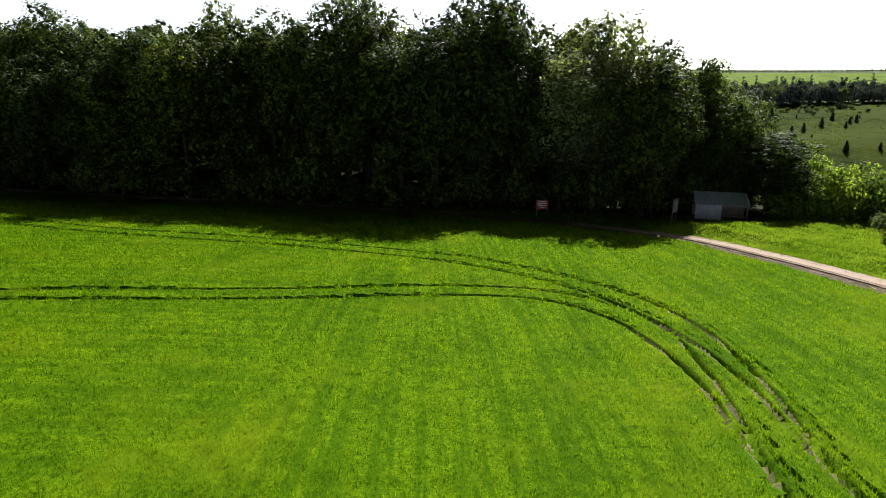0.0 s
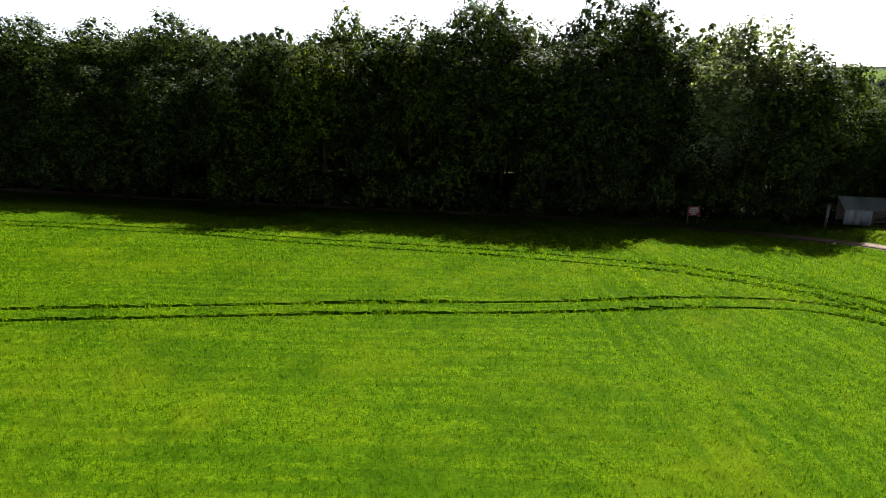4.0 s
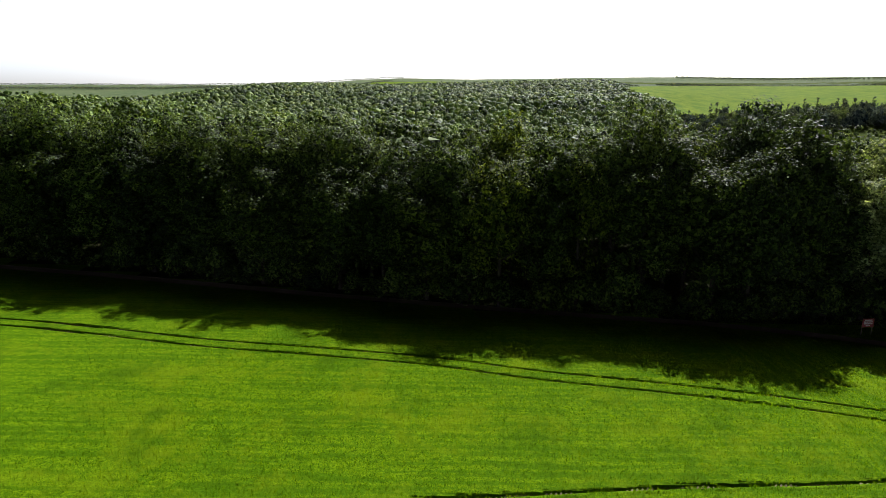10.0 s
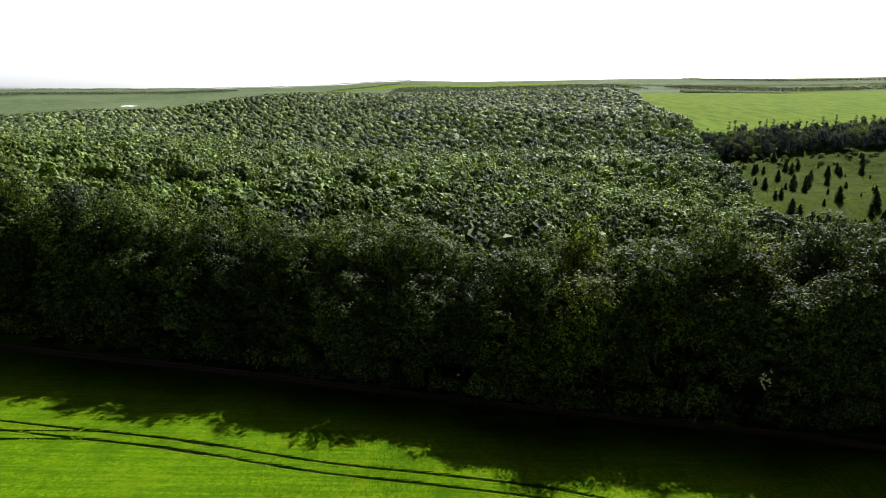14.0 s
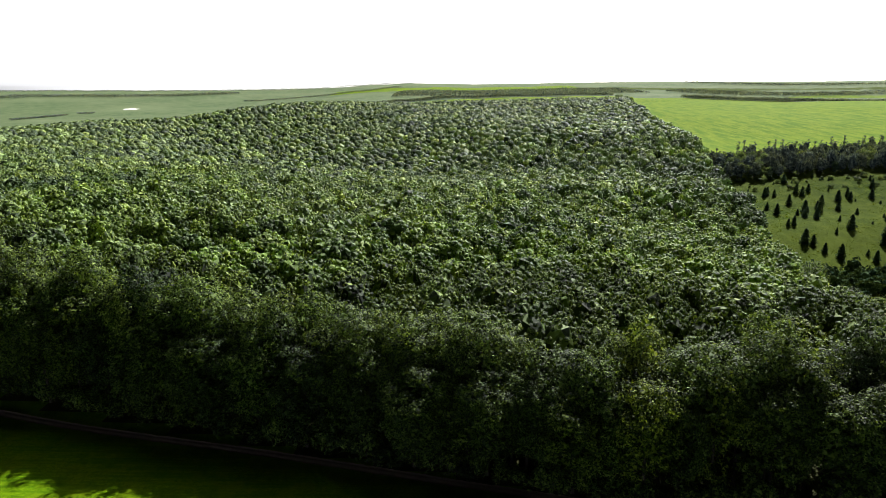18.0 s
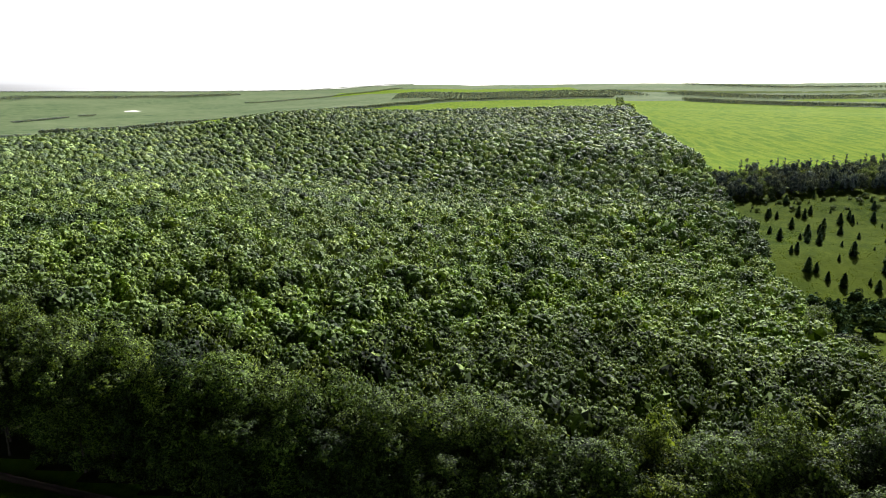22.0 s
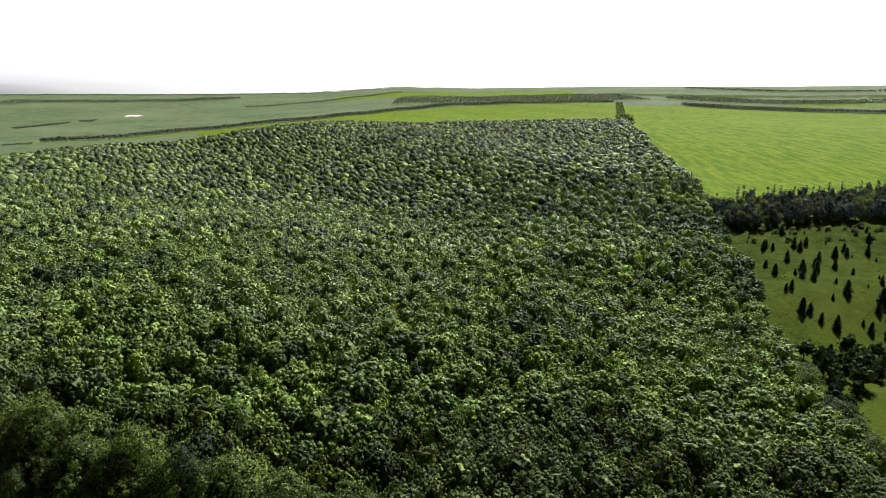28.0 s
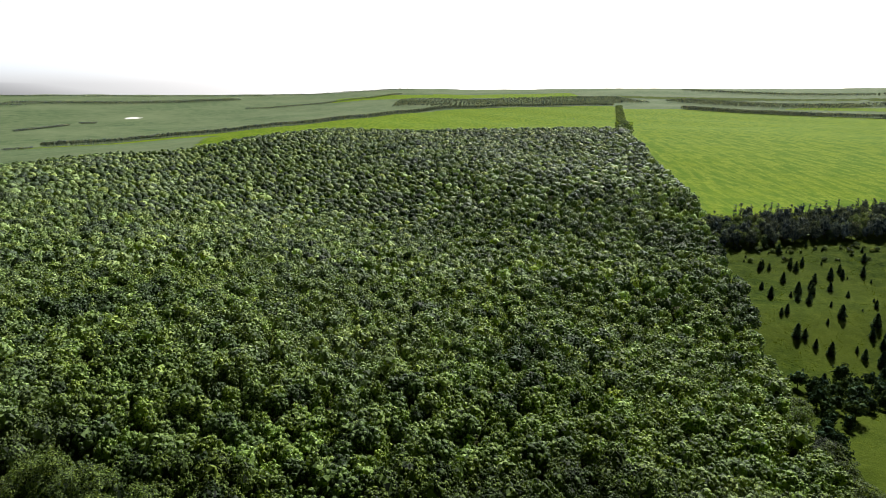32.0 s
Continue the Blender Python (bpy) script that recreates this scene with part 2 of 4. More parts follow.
def land(x, y):
    """Height of the ground: a field that falls gently, a wooded hill, a valley across, a plateau and a wide lowland."""
    x, y = np.asarray(x, float), np.asarray(y, float)
    near = 2.9 - 0.055 * np.clip(y, -60, 75) - 0.025 * np.clip(x, -160, 60)
    west = ease((60 - x) / 200)
    s = across(x, y)
    valley = -(17.2 + 22.5 * west) * np.exp(-np.where(s > 0, s / (133 + 64 * west), s / (110 + 63 * west)) ** 2)
    valley = valley * np.interp(x, (-520, -260), (0.09, 1.0))
    slump = -13.9 * ease((x + 80) / 140) * ease((y - 95) / 70) * ease((330 - y) / 80)
    crest = 5.7 * ease((-x - 40) / 120) * ease((y - 80) / 90) * ease((520 - y) / 200)
    rise = 18.5 * ease((-s - 170) / 480) * ease((1900 - y) / 700) * ease((x + 420) / 420)
    rim = 9.5 * np.exp(-(((x + 380) / 190) ** 2)) * ease((y - 850) / 130) * ease((1500 - y) / 300)
    left = -38 * ease((-x - 280) / 850) * ease((y - 350) / 500)
    far = -30 * ease((y - 1150) / 700) + 84 * ease((np.hypot(x, y) - 2200) / 2600)
    roll = 1.2 * np.sin(x / 61 + y / 83) * ease((y - 120) / 200) + 5 * np.sin(x / 340 + 1) * np.sin(y / 410) * ease((y - 900) / 900)
    return near + valley + slump + crest + rise + rim + left + far + roll


def forest_front(x):
    return 67.2 - 0.10 * x + 0.17 * np.maximum(0, -25 - x)


def forest_right(y):
    return np.interp(y, (60, 180, 250, 300, 367, 430, 523, 1060, 2092, 2973), (38, 61, 79, 97, 115, 131, 150, 232, 499, 714))


def forest_back(x):
    return np.interp(x, (-700, -590, -460, -320, -240, 232, 500), (760, 860, 917, 1040, 1120, 1060, 1040))


def mesh_object(name, verts, faces, material, smooth=False):
    """One mesh object from arrays; faces all of one size."""
    me = bpy.data.meshes.new(name)
    verts, faces = np.asarray(verts, np.float32), np.asarray(faces, np.int32)
    k = faces.shape[1]
    me.vertices.add(len(verts))
    me.vertices.foreach_set("co", verts.ravel())
    me.loops.add(faces.size)
    me.loops.foreach_set("vertex_index", faces.ravel())
    me.polygons.add(len(faces))
    me.polygons.foreach_set("loop_start", np.arange(0, faces.size, k, dtype=np.int32))
    me.polygons.foreach_set("use_smooth", np.full(len(faces), smooth))
    me.materials.append(material)
    me.update(calc_edges=True)
    return new(name, me)


def sheet(name, xs, ys, height, material, keep=None, label="", category=""):
    """A piece of ground over the lines xs and ys."""
    gx, gy = np.meshgrid(xs, ys)
    v = np.stack([gx, gy, height(gx, gy)], -1).reshape(-1, 3)
    n, m = len(xs), len(ys)
    a = (np.arange(m - 1)[:, None] * n + np.arange(n - 1)).ravel()
    f = np.stack([a, a + 1, a + n + 1, a + n], -1)
    if keep is not None:
        mid = v[f].mean(1)
        f = f[keep(mid[:, 0], mid[:, 1])]
        used, back = np.unique(f, return_inverse=True)
        v, f = v[used], back.reshape(f.shape)
    return tagged(mesh_object(name, v, f, material, True), label, category, kind="structure")


def lines(*spans):
    """Grid lines from spans of (start, end, step)."""
    return np.unique(np.concatenate([np.arange(a, b, s) for a, b, s in spans]).round(3))


XS = lines((-4600, -1200, 90), (-1200, -420, 22), (-420, -130, 10), (-130, 60, 5.0), (60, 300, 6), (300, 1200, 25), (1200, 4600.1, 90))
YS = lines((-300, 0, 20), (0, 100, 5), (100, 520, 8), (520, 1300, 15), (1300, 2400, 40), (2400, 4900.1, 100))
ground = sheet("ground", XS, YS, lambda x, y: land(x, y) - 1.4 * (y < 1500) * (np.abs(x) < 900), M_STEPPE, label="rolling grassland with pasture out to the horizon", category="ground")


# ---- field, paths and floors ----
def curve_through(points, step=0.15):
    """A smooth line through points, as many close places."""
    p = np.array(points, float)
    p = np.vstack([2 * p[0] - p[1], p, 2 * p[-1] - p[-2]])
    out = []
    for a, b, c, d in zip(p, p[1:], p[2:], p[3:]):
        k = max(2, int(np.linalg.norm(c - b) / step))
        u = (np.arange(k) / k)[:, None]
        out.append(0.5 * (2 * b + (c - a) * u + (2 * a - 5 * b + 4 * c - d) * u**2 + (3 * b - a - 3 * c + d) * u**3))
    return np.vstack(out)


def beside(line, off):
    d = np.gradient(line, axis=0)
    d /= np.linalg.norm(d, axis=1)[:, None] + 1e-9
    return line + off * np.stack([-d[:, 1], d[:, 0]], -1)


TRACK_A = curve_through([(-130, 71), (-85, 63), (-73, 61), (-57.5, 57), (-46, 55), (-35, 53), (-25, 50), (-12, 47), (-2, 43.7), (4, 40.5), (8.3, 36.6), (11.2, 32), (12.3, 27.6), (12.1, 22.8), (11.4, 18.5), (10.7, 14.8), (9.5, 4), (8, -40)])
TRACK_C = curve_through([(-140, 60), (-110, 61.4), (-90.4, 62.1), (-83.1, 62.2), (-75.6, 61.0), (-68.6, 59.3)])
TRACK_B = curve_through([(-120, 21), (-70, 26.6), (-44, 29.6), (-33, 30.8), (-21, 32.2), (-8, 33.2), (-1, 34.2), (4.6, 34.0), (7.6, 32.7), (9.9, 29.9), (11.0, 26), (11.3, 22), (10.9, 18), (10.6, 14.8)])
ROAD = curve_through([(-300, 134), (-150, 98), (-112, 88.5), (-80, 82), (-50, 75), (-22, 68.5), (-4, 65), (8, 61), (16, 57), (22, 53), (26, 46), (29, 38), (31.5, 28), (33, 15), (33, -40), (30, -200)], 0.4)
TRACK_A[:, 1] -= 0.4 * np.clip(-TRACK_A[:, 0] / 10, 0, 1)
TRACK_B[:, 1] -= 0.4 * np.clip((5 - TRACK_B[:, 0]) / 8, 0, 1)
WHEELS = [beside(t, o) for t in (TRACK_A, TRACK_B, TRACK_C) for o in (-0.95, 0.95)]


def crop_edge(x, y):
    """How far inside the field a place lies: left of the dirt road, on this side of the path."""
    path_y = np.interp(x, ROAD[:, 0][: np.argmax(ROAD[:, 0])], ROAD[:, 1][: np.argmax(ROAD[:, 0])])
    low = ROAD[ROAD[:, 1] < 54]
    road_x = np.interp(-np.asarray(y, float), -low[:, 1], low[:, 0])
    return np.minimum(path_y - 3.0 - y, np.where(np.asarray(y) < 53, road_x - 3.0 - x, 99.0))


FX, FY, FSTEP = (-96.0, 30.0), (12.0, 66.0), 0.3
fx, fy = np.arange(*FX, FSTEP), np.arange(*FY, FSTEP)
apart = np.full((len(fy), len(fx)), 9.0)
for wheel in WHEELS:
    ci, cj = ((wheel[:, 0] - FX[0]) / FSTEP).round().astype(int), ((wheel[:, 1] - FY[0]) / FSTEP).round().astype(int)
    for di in range(-4, 5):
        for dj in range(-4, 5):
            i, j = ci + di, cj + dj
            ok = (i >= 0) & (i < len(fx)) & (j >= 0) & (j < len(fy))
            d = np.hypot(fx[i[ok]] - wheel[ok, 0], fy[j[ok]] - wheel[ok, 1])
            np.minimum.at(apart, (j[ok], i[ok]), d)
rough = np.random.default_rng(4)
CROP_TALL = 0.29
stand = CROP_TALL + 0.09 * rough.random(apart.shape)
stand += 0.05 * np.sin(fx / 2.3)[None, :] * np.sin(fy / 3.1)[:, None]


def stand_at(x, y):
    i = np.clip(((x - FX[0]) / FSTEP).round().astype(int), 0, len(fx) - 1)
    j = np.clip(((y - FY[0]) / FSTEP).round().astype(int), 0, len(fy) - 1)
    return stand[j, i], apart[j, i]


sheet("grass_verge", lines((-300, 60, 2.5)), lines((-100, 110, 2.5)), lambda x, y: land(x, y) + 0.0, M_VERGE, label="rough green grass beside the dirt road", category="grass")
sheet("crop_field", fx, fy, lambda x, y: land(x, y) + stand_at(x, y)[0], M_CROP, lambda x, y: (crop_edge(x, y) > 0.4 * np.sin(x * 1.7)) & (stand_at(x, y)[1] > 0.42), "bright green field of young cereal with drill rows", "crop field")
inner = lambda x, y: (x > FX[0]) & (x < fx[-1]) & (y > FY[0]) & (y < fy[-1])
sheet("crop_field_beyond", np.concatenate([np.arange(-300, FX[0], 3), [FX[0]], np.arange(FX[0] + 3, 33, 3)]), np.concatenate([np.arange(-100, 12, 3), [FY[0]], np.arange(15, fy[-1], 3), [fy[-1]], np.arange(fy[-1] + 3, 140, 3)]),
      lambda x, y: land(x, y) + CROP_TALL, M_CROP, lambda x, y: (crop_edge(x, y) > 0) & ~inner(x, y), "green cereal field continuing past the wheel tracks", "crop field")


def road_right(y):
    low = ROAD[ROAD[:, 1] < 57]
    return np.interp(-np.asarray(y, float), -low[:, 1], low[:, 0])


def bank(x, y):
    """Hummocks of the grassy bank beyond the dirt road."""
    d = x - road_right(y) - 1.6
    lump = 0.5 * np.sin(x / 2.1 + 1.3 * np.sin(y / 3.7)) * np.sin(y / 2.6 + x / 5) + 0.35 * np.sin(x * 1.9) * np.sin(y * 1.7 + x)
    return 0.12 + ease(d / 3.5) * (0.55 + 0.35 * lump + 0.12 * np.modf(np.abs(np.sin(x * 12.99 + y * 78.23) * 43758.5))[0])


sheet("grass_bank", lines((20, 64, 0.4)), lines((8, 62, 0.4)), lambda x, y: land(x, y) + bank(x, y), M_VERGE, lambda x, y: (x > road_right(y) + 1.5) & (y < 57 + 0.12 * (x - 22)), "lumpy bright grass bank beside the dirt road", "grass")


def ribbon(name, line, width, lift, material, label, category, wobble=0.15):
    """A worn strip along a line, with a low crown and uneven edges."""
    r = np.random.default_rng(8)
    rows = []
    for o in np.linspace(-1, 1, 7):
        e = beside(line, o * width / 2)
        e = e + (abs(o) > 0.9) * wobble * (r.random((len(line), 1)) - 0.5)
        rows.append(np.column_stack([e, land(e[:, 0], e[:, 1]) + lift - 0.10 * np.exp(-((abs(o) - 0.55) / 0.2) ** 2) + 0.02 * r.random(len(e))]))
    v = np.array(rows)
    k, n = v.shape[:2]
    a = (np.arange(k - 1)[:, None] * n + np.arange(n - 1)).ravel()
    return tagged(mesh_object(name, v.reshape(-1, 3), np.stack([a, a + n, a + n + 1, a + 1], -1), material, True), label, category, kind="structure")




def wheel_gap(x, y):
    """Distance to the nearest wheel line."""
    w = np.vstack([q[::2] for q in WHEELS])
    w = w[(w[:, 0] > -100) & (w[:, 1] > 8)]
    out = np.empty(len(x))
    for i in range(0, len(x), 4000):
        out[i : i + 4000] = np.hypot(x[i : i + 4000, None] - w[:, 0], y[i : i + 4000, None] - w[:, 1]).min(1)
    return out


def wheel_line(line, seed):
    """One pressed wheel line: a bare floor between two shoulders of standing crop."""
    r = np.random.default_rng(seed)
    line = line[(line[:, 0] > -97) & (line[:, 1] > 11)]
    line = line + 0.05 * np.sin(np.arange(len(line)) / 9.0)[:, None]
    n = len(line)
    rows = []
    for off in (-0.72, -0.5, -0.26, -0.17, -0.1, 0.1, 0.17, 0.26, 0.5, 0.72):
        e = beside(line, off) + (0.018 if abs(off) < 0.6 else 0.0) * (r.random((n, 2)) - 0.5)
        h = CROP_TALL * ease((wheel_gap(e[:, 0], e[:, 1]) - 0.105) / 0.1) + 0.03 * r.random(n)
        h = h - 0.1 if abs(off) > 0.7 else h
        rows.append(np.column_stack([e, land(e[:, 0], e[:, 1]) + h]))
    v = np.array(rows)
    for name, a, b, material, label in (("crop_shoulder", 0, 5, M_CROP, "cereal standing beside a wheel track"), ("wheel_track", 4, 6, M_SOIL, "narrow tractor track pressed into the cereal crop"), ("crop_shoulder", 5, 10, M_CROP, "cereal standing beside a wheel track")):
        k = b - a
        q = (np.arange(k - 1)[:, None] * n + np.arange(n - 1)).ravel()
        f = np.stack([q, q + n, q + n + 1, q + 1], -1)
        p = v[a:b].reshape(-1, 3)
        mid = p[f].mean(1)
        f = f[crop_edge(mid[:, 0], mid[:, 1]) > 0]
        tagged(mesh_object(name, p, f, material, True), label, "wheel track", kind="structure")


for i, wheel in enumerate(WHEELS):
    wheel_line(wheel, i)

turn_off = int(np.argmin(np.hypot(ROAD[:, 0] - 22, ROAD[:, 1] - 53)))
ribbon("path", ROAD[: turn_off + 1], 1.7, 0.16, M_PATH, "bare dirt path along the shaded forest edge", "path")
ribbon("road_edge", beside(ROAD[turn_off - 12:], -2.0), 1.7, 0.2, M_MUD, "damp dark soil strip along the field side of the road", "road edge", 0.15)
ribbon("road_rut", beside(ROAD[turn_off:], -0.55), 0.55, 0.2, M_RUT, "darker rut worn into the dirt road", "road rut", 0.08)
ribbon("road", ROAD[turn_off:], 2.9, 0.17, M_ROAD, "pale dry dirt road with worn wheel ruts", "road")


def in_forest(x, y, margin=0.0):
    return (y > forest_front(x) + margin) & (x < forest_right(y) - margin) & (y < forest_back(x) - margin) & (x > -85 - 0.76 * y)


sheet("forest_floor", lines((-900, -150, 10), (-150, 240, 3)), lines((60, 260, 3), (260, 1130, 10)), lambda x, y: land(x, y) + 0.06, M_LITTER, lambda x, y: in_forest(x, y, -0.5), "dark leaf litter under the trees", "forest floor")
sheet("meadow", lines((30, 420, 3)), lines((60, 500, 3)), lambda x, y: land(x, y) + 0.05 + 0.5 * np.modf(np.abs(np.sin(x * 12.99 + y * 78.23) * 43758.5))[0], M_MEADOW, lambda x, y: (x > forest_right(y) + 0.5) & (y < 442 + 0.05 * x), "sloping green meadow dotted with young conifers", "meadow")


def field_right(x, y):
    return (x > forest_right(y) + 3) & (y > 478 + 0.06 * x) & (y < 2820 - 1.38 * np.maximum(x - 980, -60)) & (x < 1500)


def field_back(x, y):
    return (x < forest_right(y) - 14) & (y > forest_back(x) + 2) & (y < np.interp(x, (-1081, -914, -604, -276, 28, 714), (1570, 1778, 2073, 2570, 2920, 3057))) & (y > np.interp(x, (-1081, -700, -430), (1500, 1800, 900)))


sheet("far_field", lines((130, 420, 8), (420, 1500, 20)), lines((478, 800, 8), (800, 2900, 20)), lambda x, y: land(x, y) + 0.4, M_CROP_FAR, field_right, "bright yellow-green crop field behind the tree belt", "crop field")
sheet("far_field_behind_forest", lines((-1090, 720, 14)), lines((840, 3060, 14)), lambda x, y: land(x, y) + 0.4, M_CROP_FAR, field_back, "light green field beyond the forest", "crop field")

# ---- plants ----
GOLD = (1 + 5**0.5) / 2
ICO = np.array([(-1, GOLD, 0), (1, GOLD, 0), (-1, -GOLD, 0), (1, -GOLD, 0), (0, -1, GOLD), (0, 1, GOLD), (0, -1, -GOLD), (0, 1, -GOLD), (GOLD, 0, -1), (GOLD, 0, 1), (-GOLD, 0, -1), (-GOLD, 0, 1)])
ICO /= np.linalg.norm(ICO[0])
near_pairs = np.linalg.norm(ICO[:, None] - ICO[None], axis=-1) < 1.1
ICO_F = np.array([(a, b, c) if np.dot(np.cross(ICO[b] - ICO[a], ICO[c] - ICO[a]), ICO[a]) > 0 else (a, c, b) for a in range(12) for b in range(a + 1, 12) for c in range(b + 1, 12) if near_pairs[a, b] and near_pairs[b, c] and near_pairs[a, c]])
OCT = np.array([(1, 0, 0), (0, 1, 0), (-1, 0, 0), (0, -1, 0), (0, 0, 1), (0, 0, -1)], float)
OCT_F = np.array([(0, 1, 4), (1, 2, 4), (2, 3, 4), (3, 0, 4), (1, 0, 5), (2, 1, 5), (3, 2, 5), (0, 3, 5)])


def finer(pts, tri):
    """Each face of a ball split in four."""
    pts, edges, out = [tuple(p) for p in pts], {}, []
    for t in tri:
        m = []
        for i, j in ((0, 1), (1, 2), (2, 0)):
            key = tuple(sorted((int(t[i]), int(t[j]))))
            if key not in edges:
                p = (np.array(pts[key[0]]) + np.array(pts[key[1]])) / 2
                edges[key] = len(pts)
                pts.append(tuple(p / np.linalg.norm(p)))
            m.append(edges[key])
        out += [(t[0], m[0], m[2]), (m[0], t[1], m[1]), (m[2], m[1], t[2]), (m[0], m[1], m[2])]
    return np.array(pts), np.array(out)


def upper(pts, tri):
    """A ball without its underside."""
    tri = tri[pts[tri][:, :, 2].mean(1) > -0.5]
    used, back = np.unique(tri, return_inverse=True)
    return pts[used], back.reshape(tri.shape)


BALLS = [(OCT, OCT_F), (ICO, ICO_F), finer(ICO, ICO_F)]
BALLS = BALLS + [finer(*BALLS[2])]
BALLS = [upper(*q) for q in BALLS]


def units(r, n):
    d = r.normal(size=(n, 3))
    return d / np.linalg.norm(d, axis=1)[:, None]


def leaf_cards(r, at, facing, size, single=False, loose=0.55):
    """Small leaf sprays turned roughly outward: folded kites, or single triangles for far trees."""
    n = len(at)
    nrm = facing + loose * units(r, n)
    nrm /= np.linalg.norm(nrm, axis=1)[:, None]
    a = np.cross(nrm, units(r, n))
    a /= np.linalg.norm(a, axis=1)[:, None] + 1e-9
    b = np.cross(nrm, a)
    s = size * (0.55 + 0.9 * r.random((n, 1)))
    if single:
        return np.stack([at - a * s * 0.6, at + a * s * 0.42 - b * s * 0.42, at + a * s * 0.42 + b * s * 0.42], 1).reshape(-1, 3), np.arange(3 * n).reshape(-1, 3)
    v = np.stack([at - a * s * 0.62, at - b * s * 0.36 + nrm * s * 0.14, at + a * s * 0.62, at + b * s * 0.36 + nrm * s * 0.14], 1).reshape(-1, 3)
    k = 4 * np.arange(n)[:, None]
    return v, np.concatenate([k + (0, 1, 2), k + (0, 2, 3)])


def apart_faces(v, f, loose=True):
    """Every face loose, so that each takes a tone of its own."""
    return (v[f].reshape(-1, 3), np.arange(f.size).reshape(-1, 3)) if loose else (v, f)


def clump_leaves(r, at, out, clump, each, size, single, ball, core=1.0):
    """Small rounded tufts of foliage: each a rough ball of leafy facets with sprays standing out of it."""
    n = len(at)
    reach = clump * (0.65 + 0.7 * r.random((n, 1, 1)))
    pts, tri = ball
    turn = np.linalg.qr(r.normal(size=(n, 3, 3)))[0]
    blob = (pts[None] @ turn) * reach * core * (0.62 + 0.5 * r.random((n, len(pts), 1))) + at[:, None]
    faces = (tri[None] + (np.arange(n) * len(pts))[:, None, None]).reshape(-1, 3)
    # the underside of a tuft is never seen
    corner = blob.reshape(-1, 3)[faces].reshape(n, len(tri), 3, 3).mean(2) - at[:, None]
    seen = ((corner * out[:, None]).sum(2) > -0.25 * reach[:, :, 0]).ravel()
    bv, bf = apart_faces(blob.reshape(-1, 3), faces[seen])
    d = units(r, n * each).reshape(n, each, 3) + 0.8 * out[:, None]
    d /= np.linalg.norm(d, axis=2)[:, :, None]
    where = at[:, None] + d * reach * (0.8 + (1.45 - 1.1 * core) * r.random((n, each, 1)))
    v, f = leaf_cards(r, where.reshape(-1, 3), (d + 0.3 * out[:, None] + (0, 0, 0.15)).reshape(-1, 3), size, single, 0.4)
    return np.vstack([bv, v]), np.vstack([bf, f + len(bv)])


def crown_mesh(seed, radius, low, high, lobes, cards, size, solid=True, heart=0.6, single=False, each=6, clump=0.45, core=0.6, filler=0):
    """A broadleaf crown: uneven lobes, each with a dense heart and leaf sprays round it. Returns places and triangles."""
    r = np.random.default_rng(seed)
    half, clumps = (high - low) / 2, max(1, cards // each)
    d = units(r, lobes)
    d[:, 2] = d[:, 2] * 0.95 + 0.08
    reach = 0.40 + 0.3 * r.random((lobes, 1))
    taper = 1.0 - 0.1 * np.clip(d[:, 2:], 0, 1)
    mid = d * reach * np.array([radius, radius, half]) * np.concatenate([taper, taper, np.ones_like(taper)], 1) + (0, 0, low + half)
    rl = radius * (0.36 + 0.3 * r.random(lobes))
    mid, rl = np.vstack([mid, (0, 0, low + half)]), np.append(rl, radius * 0.62)
    tall = np.clip(half / radius, 0.8, 1.5)
    vs, fs, base = [], [], 0
    shape, shape_f = BALLS[1] if solid else (OCT, OCT_F)
    for c, q in zip(mid, rl) if heart > 0 else ():
        v = shape * q * (heart + 0.12 * r.random((len(shape), 1))) * (1, 1, 0.85 * tall) + c
        v, f = apart_faces(v, shape_f)
        vs.append(v), fs.append(f + base)
        base += len(v)
    pick = r.choice(len(rl), clumps, p=rl**2 / (rl**2).sum())
    out = units(r, clumps)
    away = mid[pick] - (0, 0, low + half * 0.8)
    away /= np.linalg.norm(away, axis=1)[:, None] + 1e-6
    out = out + 0.75 * away
    out /= np.linalg.norm(out, axis=1)[:, None]
    at = mid[pick] + out * (rl[pick] * (0.7 + 0.3 * r.random(clumps)))[:, None] * (1, 1, 0.9 * tall)
    v, f = clump_leaves(r, at, out, clump, each, size, single, (OCT, OCT_F), core)
    vs.append(v), fs.append(f + base)
    base += len(v)
    if filler:
        pick = r.choice(len(rl), filler, p=rl**2 / (rl**2).sum())
        out = units(r, filler)
        v, f = leaf_cards(r, mid[pick] + out * (rl[pick] * 0.75 * r.random(filler) ** 0.5)[:, None] * (1, 1, 0.9 * tall), out + (0, -0.5, 0.3), 0.55, True, 0.6)
        vs.append(v), fs.append(f + base)
    return np.vstack(vs), np.vstack(fs)


